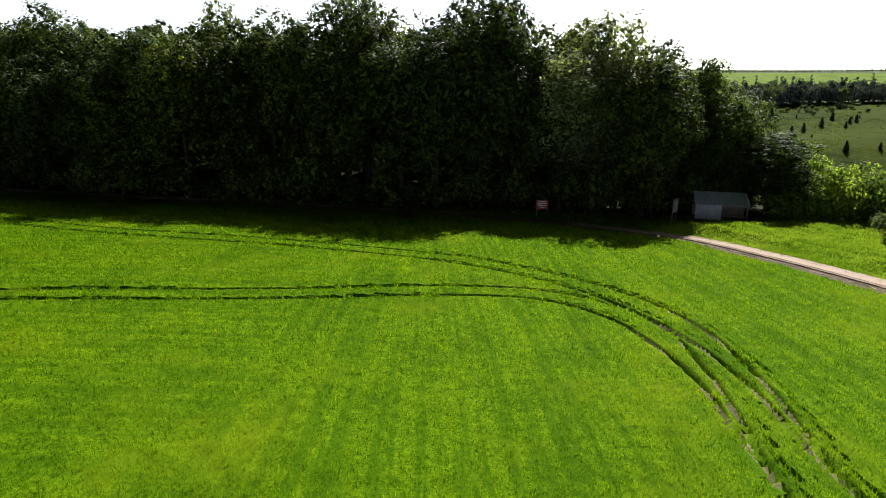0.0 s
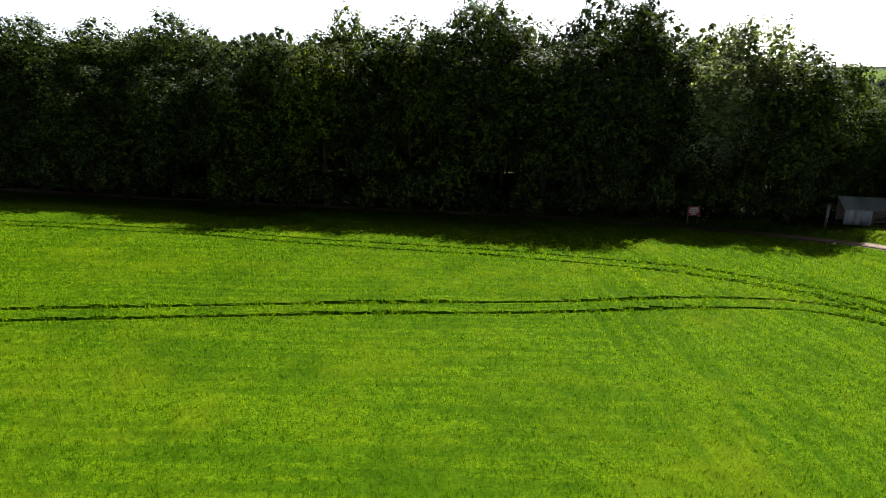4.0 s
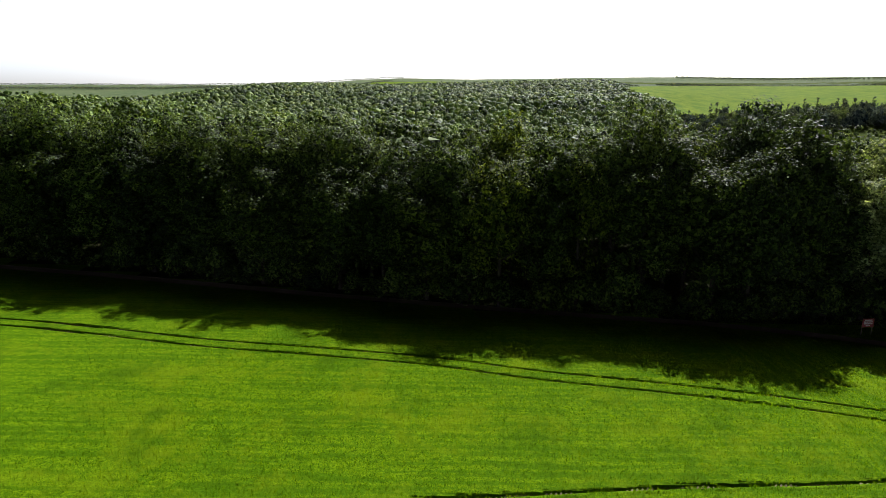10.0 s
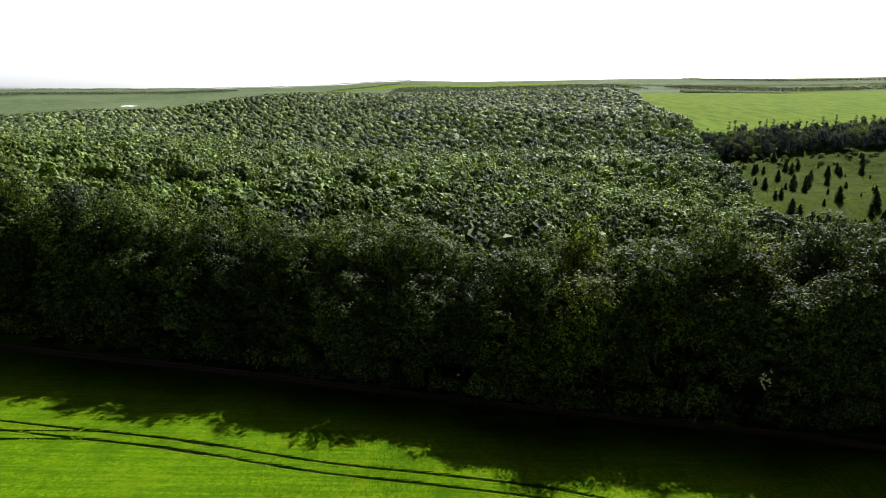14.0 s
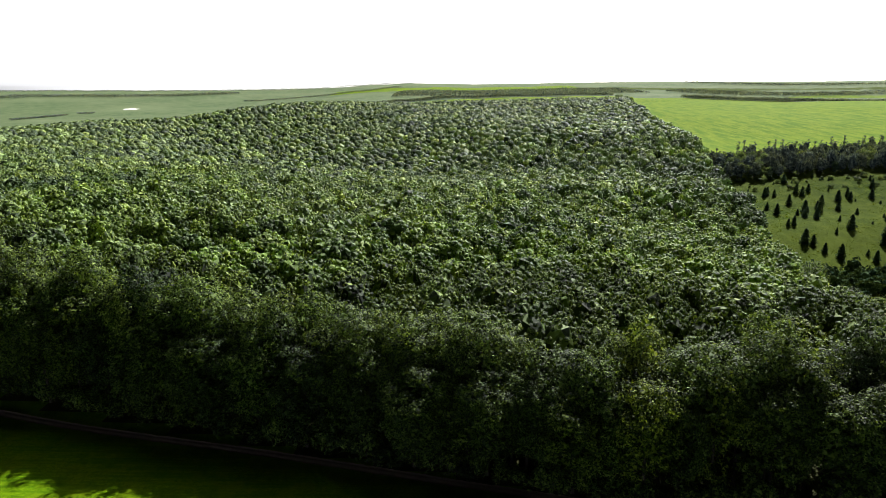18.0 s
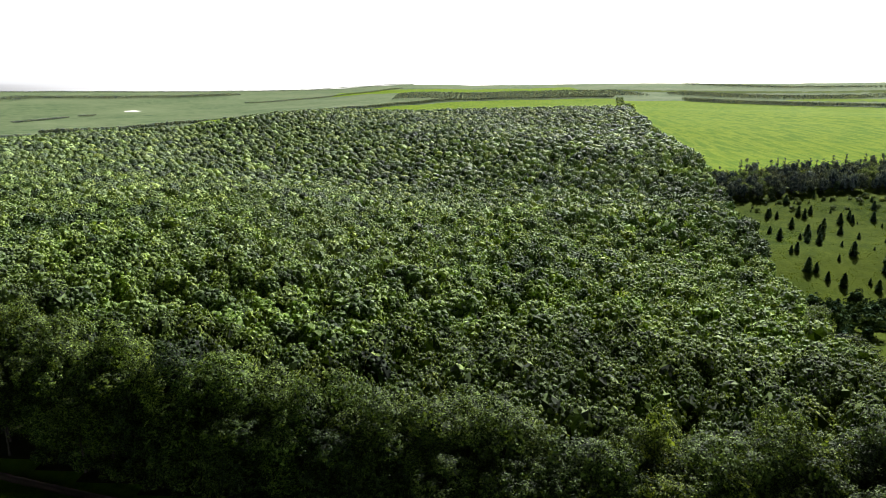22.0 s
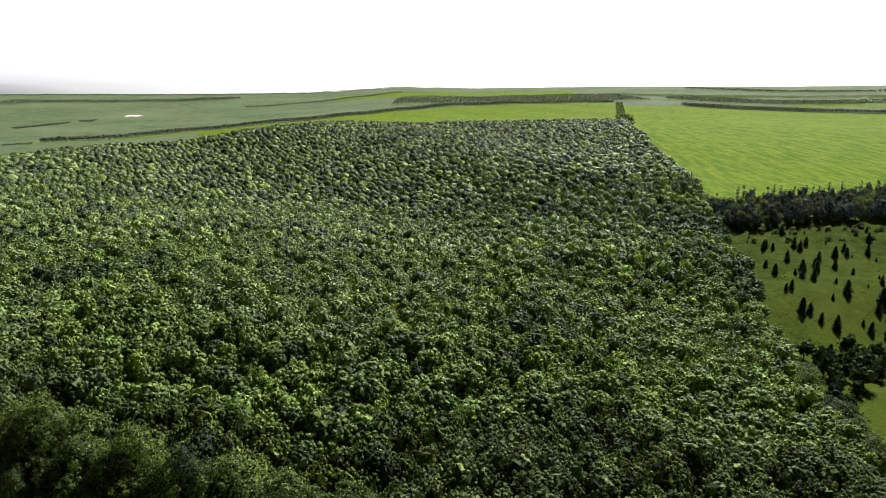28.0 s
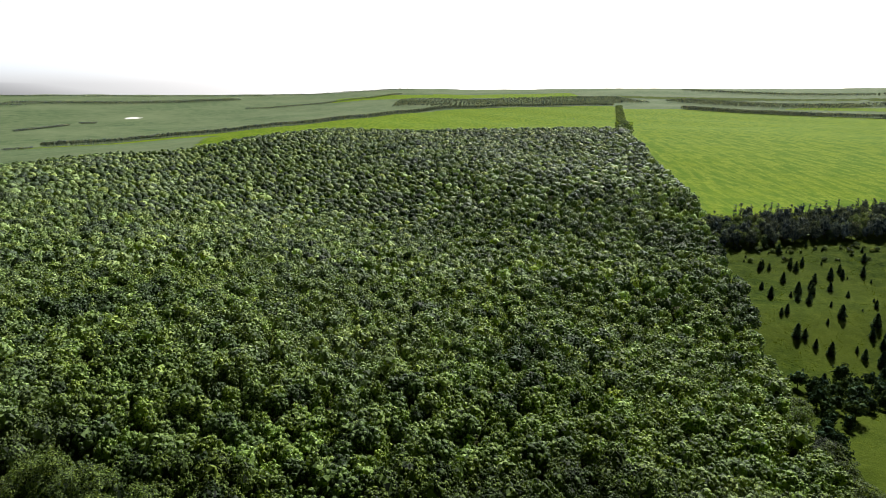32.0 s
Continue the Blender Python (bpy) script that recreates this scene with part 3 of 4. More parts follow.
def dome_crown(seed, radius, low, high, lobes, clumps, each, size, heart=2, ragged=0.04, rough_top=0.2, fill=0.8, tuft=1.5, knob=0.2, spread=0.27):
    """A broad rounded crown seen from above: a lobed dome of leaf clumps over a dense heart."""
    r = np.random.default_rng(seed)
    bumps = units(r, lobes)
    bumps[:, 2] = np.abs(bumps[:, 2]) * 0.9 - 0.1
    bumps /= np.linalg.norm(bumps, axis=1)[:, None]
    strong = 0.32 - knob * r.random(lobes)
    mid = low + (high - low) * 0.4
    size3 = np.array([radius, radius, (high - mid) / 1.12])

    def surface(d):
        near = np.clip(d @ bumps.T, -1, 1)
        return 0.78 + (strong * np.exp(-(np.arccos(near) / spread) ** 2)).max(1)

    k = np.arange(clumps)
    z = 1 - 1.4 * (k + 0.5) / clumps
    a = k * 2.39996 + 0.5 * r.random(clumps)
    flat = np.sqrt(1 - z**2)
    out = np.stack([flat * np.cos(a), flat * np.sin(a), z], -1) + 0.12 * units(r, clumps)
    out /= np.linalg.norm(out, axis=1)[:, None]
    q = surface(out) * (1.0 - rough_top + rough_top * r.random(clumps))
    clump = radius * tuft / math.sqrt(max(clumps, 20))
    v, f = clump_leaves(r, out * size3 * q[:, None] + (0, 0, mid), out, clump, each, size, True, (ICO, ICO_F) if clumps > 50 else (OCT, OCT_F))
    core, core_f = BALLS[heart]
    body, body_f = apart_faces(core * size3 * ((fill - ragged) * surface(core) + 2 * ragged * r.random(len(core)))[:, None] + (0, 0, mid), core_f, fill < 0.84)
    return np.vstack([v, body]), np.vstack([f, body_f + len(v)])


def limb_tube(path, radii, sides=7):
    """A tapered branch along places."""
    p = np.array(path, float)
    ang = np.arange(sides) * 2 * math.pi / sides
    rings = []
    for i, (c, q) in enumerate(zip(p, radii)):
        d = p[min(i + 1, len(p) - 1)] - p[max(i - 1, 0)]
        d /= np.linalg.norm(d)
        a = np.cross(d, (0.31, 0.94, 0.1))
        a /= np.linalg.norm(a)
        b = np.cross(d, a)
        rings.append(c + q * (np.cos(ang)[:, None] * a + np.sin(ang)[:, None] * b))
    v, k = np.vstack(rings), sides
    f = []
    for i in range(len(p) - 1):
        for j in range(k):
            a, b = i * k + j, i * k + (j + 1) % k
            f += [(a, b, b + k), (a, b + k, a + k)]
    return v, np.array(f)


def trunk_mesh(seed, tall, thick, branches=7, start=0.25):
    r = np.random.default_rng(seed + 500)
    bend = 0.04 * tall * (r.random(2) - 0.5)
    path = [(bend[0] * u, bend[1] * u, tall * u) for u in (0, 0.04, 0.3, 0.6, 0.85)]
    vs, fs = limb_tube(path, [thick * 1.5, thick, thick * 0.8, thick * 0.5, thick * 0.15])
    vs, fs = [vs], [fs]
    for i in range(branches):
        u = start + (0.75 - start) * (i + r.random()) / branches
        a = r.random() * 6.28
        go = np.array([math.cos(a), math.sin(a), 0.75])
        reach = tall * 0.26 * (1.1 - u)
        root = np.array([bend[0] * u, bend[1] * u, tall * u])
        v, f = limb_tube([root, root + go * reach * 0.5, root + go * reach + (0, 0, 0.12 * tall * (1 - u))], [thick * 0.42 * (1.1 - u), thick * 0.25, thick * 0.06], 5)
        fs.append(f + sum(len(q) for q in vs)), vs.append(v)
    return np.vstack(vs), np.vstack(fs)


def bare(name, v, f, material, smooth=False):
    """A mesh block alone."""
    ob = mesh_object(name, v, f, material, smooth)
    me = ob.data
    bpy.data.objects.remove(ob)
    return me


def plant(name, trunk, crown, place, turn, size, label, category, group):
    """One plant: an Empty at its foot with its trunk and crown."""
    top = new(name)
    top.empty_display_size = 0.5
    top.matrix_world = Matrix.LocRotScale(place, Euler((0, 0, turn)), Vector(size))
    for part_name, me in (("trunk", trunk), ("crown", crown)):
        new(part_name, me).parent = top
    return tagged(top, label, category, group)


def scatter(r, x0, x1, y0, y1, step):
    """Places on a loose hexagonal grid."""
    xs, ys = np.arange(x0, x1, step), np.arange(y0, y1, step * 0.87)
    gx, gy = np.meshgrid(xs, ys)
    gx = gx + (np.arange(len(ys)) % 2)[:, None] * step / 2
    gx, gy = gx + step * 0.62 * (r.random(gx.shape) - 0.5), gy + step * 0.62 * (r.random(gx.shape) - 0.5)
    return gx.ravel(), gy.ravel()


def merged(r, xs, ys, templates, scale_xy, scale_z, sink=0.0, fall=1.0, tone=None):
    """Many plants in one: each a turned and scaled copy of one of the templates."""
    kind = r.integers(0, len(templates), len(xs))
    turn, sxy = r.random(len(xs)) * 6.283, scale_xy[0] + (scale_xy[1] - scale_xy[0]) * r.random(len(xs))
    # broad trees are mostly the tall ones
    big = (sxy - scale_xy[0]) / (scale_xy[1] - scale_xy[0])
    sz = scale_z[0] + (scale_z[1] - scale_z[0]) * (0.65 * big + 0.35 * r.random(len(xs)))
    sz = sz * fall
    zs = land(xs, ys) - sink
    vs, fs, own, base = [], [], [], 0
    for k, (v, f) in enumerate(templates):
        i = np.flatnonzero(kind == k)
        c, s = np.cos(turn[i])[:, None], np.sin(turn[i])[:, None]
        x = (v[:, 0] * c - v[:, 1] * s) * sxy[i, None] + xs[i, None]
        y = (v[:, 0] * s + v[:, 1] * c) * sxy[i, None] + ys[i, None]
        z = v[:, 2] * sz[i, None] + zs[i, None]
        vs.append(np.stack([x, y, z], -1).reshape(-1, 3))
        fs.append((f[None] + base + (np.arange(len(i)) * len(v))[:, None, None]).reshape(-1, 3))
        own.append(np.repeat(r.random(len(i)) if tone is None else tone[i], len(v)))
        base += len(i) * len(v)
    return np.vstack(vs), np.vstack(fs), np.concatenate(own)


def grove(name, parts, material):
    """Merged plants as one mesh, with a number for each tree."""
    v, f, own = parts
    ob = mesh_object(name, v, f, material)
    ob.data.attributes.new("tree", "FLOAT", "POINT").data.foreach_set("value", (1 + 0.999 * own).astype(np.float32))
    return ob


def with_trunk(crown, tall, thick):
    v, f = limb_tube([(0, 0, -0.5), (0, 0, tall * 0.7)], [thick, thick * 0.4], 4)
    return np.vstack([crown[0], v]), np.vstack([crown[1], f + len(crown[0])])


rng = np.random.default_rng(21)

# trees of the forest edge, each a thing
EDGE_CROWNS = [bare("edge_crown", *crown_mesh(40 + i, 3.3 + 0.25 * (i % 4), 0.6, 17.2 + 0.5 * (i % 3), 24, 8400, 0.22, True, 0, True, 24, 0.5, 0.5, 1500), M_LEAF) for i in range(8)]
EDGE_TRUNKS = [bare("edge_trunk", *trunk_mesh(60 + i, 16.5, 0.24), M_BARK, True) for i in range(4)]
SUNNY_CROWNS = [bare("sunny_crown", *crown_mesh(70 + i, 3.4, 0.5, 17.2, 18, 7000, 0.23, True, 0, True, 22, 0.5, 0.5, 800), M_SUNNY) for i in range(3)]
GLINT_CROWNS = [bare("silver_crown", *crown_mesh(75 + i, 3.4, 2.0, 17.3, 20, 6400, 0.22, True, 0, True, 20, 0.5, 0.45, 500), M_GLINT) for i in range(3)]
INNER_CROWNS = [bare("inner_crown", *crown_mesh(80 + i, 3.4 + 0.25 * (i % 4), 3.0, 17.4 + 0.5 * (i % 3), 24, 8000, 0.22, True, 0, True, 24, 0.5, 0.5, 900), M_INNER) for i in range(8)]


def edge_tall(x):
    """Relative height of the edge trees: tallest near the clearing, lower towards the far side and the corner."""
    return np.interp(x, (-140, -90, -50, -36, -23, -10, 6, 13, 21, 28, 33, 40), (1.25, 1.22, 1.09, 1.09, 1.22, 1.28, 1.26, 1.29, 1.27, 1.16, 0.89, 0.62))


ex, ey = scatter(rng, -150, 70, 60, 270, 4.7)
depth = ey - forest_front(ex)
side = forest_right(ey) - ex
strip = in_forest(ex, ey, 0.3) & ((depth < 12) | ((side < 5.5) & (ey < 205)))
hut_clear = (ex > 26.8) & (ex < 34.5) & (ey < 67.5)
strip &= ~hut_clear
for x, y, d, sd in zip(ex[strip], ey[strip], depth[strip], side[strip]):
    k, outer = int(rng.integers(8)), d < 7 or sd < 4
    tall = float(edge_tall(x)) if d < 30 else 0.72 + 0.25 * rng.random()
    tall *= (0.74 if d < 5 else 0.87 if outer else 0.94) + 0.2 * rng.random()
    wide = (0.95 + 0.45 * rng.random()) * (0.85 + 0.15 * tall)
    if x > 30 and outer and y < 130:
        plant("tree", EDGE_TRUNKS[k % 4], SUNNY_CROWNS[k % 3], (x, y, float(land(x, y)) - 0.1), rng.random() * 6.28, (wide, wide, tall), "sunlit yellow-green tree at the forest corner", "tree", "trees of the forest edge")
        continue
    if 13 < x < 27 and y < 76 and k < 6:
        plant("tree", EDGE_TRUNKS[k % 4], GLINT_CROWNS[k % 3], (x, y, float(land(x, y)) - 0.1), rng.random() * 6.28, (wide, wide, tall), "airy tree near the forest corner, leaves painted sun-pale", "tree", "trees of the forest edge")
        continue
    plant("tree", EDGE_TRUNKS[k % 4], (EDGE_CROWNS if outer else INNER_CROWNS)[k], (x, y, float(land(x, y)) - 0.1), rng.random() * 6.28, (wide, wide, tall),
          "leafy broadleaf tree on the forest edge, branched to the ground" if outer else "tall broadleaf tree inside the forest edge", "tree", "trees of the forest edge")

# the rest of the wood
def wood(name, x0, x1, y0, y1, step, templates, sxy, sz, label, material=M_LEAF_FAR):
    r = np.random.default_rng(int(step * 100))
    x, y = scatter(r, x0, x1, y0 - 24, y1 + 24, step)
    border = 9 * np.sin(x / 19) + 6 * np.sin(x / 7.3 + 1) + 8 * (r.random(len(x)) - 0.5)
    ok = in_forest(x, y, 0.8) & (y + border >= y0) & (y + border < y1)
    d, s = y - forest_front(x), forest_right(y) - x
    ok &= ~(((d < 12) | ((s < 5.5) & (y < 205))) & (x > -150))
    x, y = x[ok], y[ok]
    fall = 1 - 0.36 * ease((x - 22) / 15) * ease((140 - y) / 25)  # lower towards the corner
    # dusky trees gather along the valley and in a few patches on the slopes
    tone = r.random(len(x))
    patch = np.sin(x / 31 + 1.7 * np.sin(y / 57)) * np.sin(y / 43 + 1.3 * np.sin(x / 71))
    dusky = np.exp(-((across(x, y) + 6) / 26) ** 2) * (x < 60) * 0.4 + 0.6 * ease((patch - 0.62) / 0.2) * (y > 180)
    tone = np.where(r.random(len(x)) < dusky, tone * 0.1, tone)
    ob = grove(name, merged(r, x, y, templates, sxy, sz, 0.0, fall, tone), material)
    return tagged(ob, label, "forest", kind="stuff")


CLOSE = [with_trunk(dome_crown(90 + i, 3.2 + 0.4 * (i % 3), 6.5, 17.3, 20, 110, 12, 0.26, 2, 0.04, 0.12, 0.78, 1.1, 0.16, 0.36), 12, 0.25) for i in range(8)]
MID = [with_trunk(dome_crown(100 + i, 3.2 + 0.4 * (i % 3), 8.0, 17.3, 20, 62, 8, 0.34, 2), 12, 0.25) for i in range(8)]
BROAD = [with_trunk(dome_crown(110 + i, 3.2 + 0.4 * (i % 3), 8.0, 17.3, 14, 46, 3, 0.40, 2, 0.05, 0.12, 0.83, 1.25), 12, 0.25) for i in range(8)]
MID2 = [with_trunk(dome_crown(120 + i, 3.5 + 0.4 * (i % 3), 8.0, 17.4, 8, 26, 1, 0.5, 2, 0.03, 0.1, 0.93, 1.0), 12, 0.25) for i in range(6)]
FAR = [with_trunk(dome_crown(140 + i, 4.4 + 0.4 * (i % 3), 9.0, 17.4, 8, 9, 1, 0.6, 2, 0.05, 0.06, 0.95, 0.9), 12, 0.25) for i in range(6)]
# nearer stretches take the darker tones, with their shade in the leaf colour
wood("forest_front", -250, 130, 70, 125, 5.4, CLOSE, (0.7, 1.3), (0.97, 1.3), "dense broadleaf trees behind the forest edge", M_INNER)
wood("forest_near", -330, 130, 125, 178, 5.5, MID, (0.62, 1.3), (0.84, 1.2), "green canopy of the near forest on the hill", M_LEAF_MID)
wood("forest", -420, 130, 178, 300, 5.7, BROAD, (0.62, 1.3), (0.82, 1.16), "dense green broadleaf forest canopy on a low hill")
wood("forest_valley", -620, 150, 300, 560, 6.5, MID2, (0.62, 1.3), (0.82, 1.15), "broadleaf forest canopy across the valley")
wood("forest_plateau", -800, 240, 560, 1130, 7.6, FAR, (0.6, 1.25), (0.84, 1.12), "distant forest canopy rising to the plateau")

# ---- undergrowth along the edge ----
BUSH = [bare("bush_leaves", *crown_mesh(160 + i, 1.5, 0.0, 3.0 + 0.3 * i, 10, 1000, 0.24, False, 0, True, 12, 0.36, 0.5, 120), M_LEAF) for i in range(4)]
BUSH_STEM = [bare("bush_stem", *trunk_mesh(170 + i, 2.6, 0.05, 5, 0.08), M_BARK) for i in range(2)]
for x in np.arange(-128, 37.5, 2.3):
    bx = x + 1.2 * (rng.random() - 0.5)
    by = float(forest_front(bx)) + 0.2 + 1.4 * rng.random()
    if 24.5 < bx < 35.5:
        by = 69.5
    wide, tall = 0.8 + 0.7 * rng.random(), 0.7 + 0.9 * rng.random()
    k = int(rng.integers(4))
    plant("bush", BUSH_STEM[k % 2], BUSH[k], (bx, by, float(land(bx, by)) - 0.05), rng.random() * 6.28, (wide, wide, tall), "dark green bush at the shaded foot of the forest", "bush", "bushes along the forest foot")

# sunlit shrubs beyond the dirt road
SUNNY = [bare("shrub_leaves", *crown_mesh(180 + i, 2.2, 0.0, 4.4, 20, 2000, 0.24, False, 0, True, 14, 0.4, 0.5, 200), M_SHRUB) for i in range(4)]
WILLOW = bare("willow_leaves", *crown_mesh(188, 1.8, 0.0, 3.4, 14, 1400, 0.2, False, 0, True, 12, 0.35, 0.5, 150), M_WILLOW)
for x, y, wide, tall in ((36.2, 62.6, 0.75, 0.8), (38.2, 61.4, 0.8, 0.95), (39.3, 65.5, 1.1, 1.45), (41.0, 62.2, 1.1, 1.3), (42.8, 66.0, 1.2, 1.45), (44.5, 62.2, 0.95, 1.1), (46.2, 65.0, 1.15, 1.25), (47.5, 60.6, 0.9, 1.05), (49.5, 63.6, 1.1, 1.3), (51, 58.8, 1.0, 1.1),
                         (53, 62, 1.1, 1.2), (45, 70, 1.2, 1.0), (50, 69, 1.2, 0.95), (55, 67, 1.1, 0.9), (41, 72, 1.1, 1.2), (55.5, 57, 0.9, 1.0), (58, 62, 1.1, 1.2), (60, 68, 1.2, 1.2)):
    k = int(rng.integers(4))
    plant("shrub", BUSH_STEM[k % 2], SUNNY[k], (x, y, float(land(x, y)) - 0.05), rng.random() * 6.28, (wide, wide, tall), "sunlit yellow-green leafy shrub beside the grassy bank", "shrub", "sunlit shrubs beyond the road")
for x, y, wide, tall in ((42.3, 55.6, 0.75, 0.75), (38.4, 49.0, 0.62, 0.66), (45.5, 52.5, 0.8, 0.8), (47.8, 56.2, 0.8, 0.85)):
    plant("shrub", BUSH_STEM[0], WILLOW, (x, y, float(land(x, y)) - 0.05), rng.random() * 6.28, (wide, wide, tall), "grey-green willow shrub standing alone in grass", "shrub", "willow shrubs by the road")

# ---- young conifers and groups on the meadow ----
def conifer_mesh(seed, tall=8.0, radius=1.7, tiers=13, cards=34):
    """A young conifer: a spire of drooping tiers with ragged sprays."""
    r = np.random.default_rng(seed)
    at, face = [], []
    for i in range(tiers):
        u = (i + 0.3) / tiers
        q = radius * (1 - u**2.0) ** 0.8 * (0.5 + 0.5 * min(1, 3 * u + 0.3)) * (0.85 + 0.3 * r.random())
        n = max(6, int(cards * (1 - 0.75 * u)))
        a = r.random(n) * 6.283
        f = np.sqrt(0.25 + 0.75 * r.random(n)) * q * (0.8 + 0.35 * r.random(n))
        z = tall * (0.04 + 0.96 * u) - 0.28 * f + 0.25 * (r.random(n) - 0.5)
        at.append(np.stack([f * np.cos(a), f * np.sin(a), z], -1))
        face.append(np.stack([0.7 * np.cos(a), 0.7 * np.sin(a), np.full(n, 0.8)], -1))
    at, face = np.vstack(at), np.vstack(face)
    v, f = leaf_cards(r, at, face, 0.55)
    vs, fs, base = [v], [f], len(v)
    for u in (0.16, 0.34, 0.52, 0.7, 0.85):
        q = radius * 0.72 * (1 - u**2.0) ** 0.8
        vs.append(ICO * (q, q, tall * 0.13) * (0.8 + 0.35 * r.random((12, 1))) + (0, 0, tall * u)), fs.append(ICO_F + base)
        base += 12
    return np.vstack(vs), np.vstack(fs)


CONIFER = [bare("conifer_needles", *conifer_mesh(200 + i, 7.8, 1.55 + 0.12 * i, 15, 46), M_PINE) for i in range(4)]
CONIFER_TRUNK = bare("conifer_trunk", *limb_tube([(0, 0, -0.2), (0, 0, 3), (0, 0, 7.6)], [0.14, 0.1, 0.02]), M_BARK)
CONIFERS = [(147, 400), (149, 395), (164, 398), (164, 391), (172, 399), (177, 376), (165, 372), (166, 358), (147, 374), (153, 354), (146, 356), (139, 344), (143, 340), (149, 321), (115, 302), (119, 302),
            (124, 288), (139, 286), (154, 304), (162, 313), (144, 281), (154, 296), (157, 296), (160, 292), (171, 313), (191, 342), (133, 264), (104, 259), (120, 294), (127, 350)]
for i, (x, y) in enumerate(CONIFERS):
    x, y = x + 2.5, y - 8 * float(ease((400 - y) / 120))
    s = (0.65 + 0.5 * rng.random()) * (1.1 if y < 330 else 0.95)
    plant("conifer", CONIFER_TRUNK, CONIFER[i % 4], (x, y, float(land(x, y)) - 0.05), rng.random() * 6.28, (s * 1.3, s * 1.3, s * 0.92), "young dark green conifer standing on the meadow", "conifer", "young conifers on the meadow")
for i in range(80):
    x, y = 120 + 190 * rng.random(), 265 + 165 * rng.random() ** 0.6
    if x < forest_right(y) + 8:
        continue
    s = 0.25 + 0.6 * rng.random() ** 2
    plant("conifer", CONIFER_TRUNK, CONIFER[i % 4], (x, y, float(land(x, y)) - 0.05), rng.random() * 6.28, (s * 1.35, s * 1.35, s), "small young conifer scattered on the meadow", "conifer", "young conifers on the meadow")

LOW_TRUNKS = [bare("low_trunk", *trunk_mesh(90 + i, 8.5, 0.2), M_BARK, True) for i in range(4)]
ROUND = [bare("round_crown", *crown_mesh(220 + i, 3.4, 0.6, 8.6, 13, 330, 0.75), M_PINE if i < 2 else M_BELT) for i in range(4)]
for i, (x, y) in enumerate([(92, 245), (94, 237), (100, 235), (117, 255), (107, 230), (109, 224), (72, 191), (70, 180), (127, 250), (90, 206), (122, 235), (84, 212), (101, 243), (78, 200), (113, 243), (132, 243), (97, 214), (96, 240), (104, 238), (111, 234), (116, 246), (118, 228), (103, 226), (88, 224), (94, 222), (82, 205), (76, 190), (125, 242)]):
    s = 0.75 + 0.45 * rng.random()
    plant("tree", LOW_TRUNKS[i % 4], ROUND[i % 2], (x, y, float(land(x, y)) - 0.6), rng.random() * 6.28, (s, s, s), "dark rounded tree in a clump at the meadow edge", "tree", "dark clump by the meadow")

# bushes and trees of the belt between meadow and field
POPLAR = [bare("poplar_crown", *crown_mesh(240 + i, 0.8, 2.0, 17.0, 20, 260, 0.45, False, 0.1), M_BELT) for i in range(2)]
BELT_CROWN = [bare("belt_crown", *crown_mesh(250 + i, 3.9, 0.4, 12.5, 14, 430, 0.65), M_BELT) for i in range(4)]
WILLOW_FAR = bare("pale_crown", *crown_mesh(260, 3.6, 0.2, 9.5, 13, 430, 0.6), M_WILLOW)
bx, by = scatter(rng, 132, 330, 440, 510, 7.2)
low, high = 440 - 0.15 * (bx - 143), 484 + 0.06 * (bx - 143)
ok = (by > low) & (by < high) & (bx > forest_right(by) - 2)
for x, y, a, b in zip(bx[ok], by[ok], low[ok], high[ok]):
    k, u = int(rng.integers(4)), (y - a) / (b - a)
    s = 0.75 + 0.25 * u + 0.35 * rng.random()
    if u > 0.75 and rng.random() < 0.45:
        plant("poplar", EDGE_TRUNKS[k], POPLAR[k % 2], (x, y, float(land(x, y)) - 0.1), rng.random() * 6.28, (s, s, s), "slender upright tree rising from the tree belt", "tree", "trees of the field belt")
    elif rng.random() < 0.28:
        plant("tree", LOW_TRUNKS[k], WILLOW_FAR, (x, y, float(land(x, y)) - 0.1), rng.random() * 6.28, (s * 1.1, s * 1.1, s), "pale grey-green rounded tree in the belt", "tree", "trees of the field belt")
    else:
        plant("tree", LOW_TRUNKS[k], BELT_CROWN[k], (x, y, float(land(x, y)) - 0.1), rng.random() * 6.28, (s, s, s), "dark tree in the meadow belt, blued by painted haze", "tree", "trees of the field belt")
for i in range(60):
    x = 142 + 130 * rng.random()
    y = 436 - 0.15 * (x - 143) - 26 * rng.random() ** 1.6
    s = 0.5 + 0.75 * rng.random()
    plant("bush", BUSH_STEM[i % 2], (WILLOW, BUSH[i % 4])[i % 2], (x, y, float(land(x, y)) - 0.05), rng.random() * 6.28, (s * 0.9, s * 0.9, s * 0.8), "green bush at the foot of the tree belt", "bush", "bushes along the tree belt")

# ---- far tree belts and woods ----
DOT = [with_trunk(crown_mesh(280 + i, 4.0, 0.5, 12.0, 2, 9, 3.0, False), 8, 0.3) for i in range(4)]


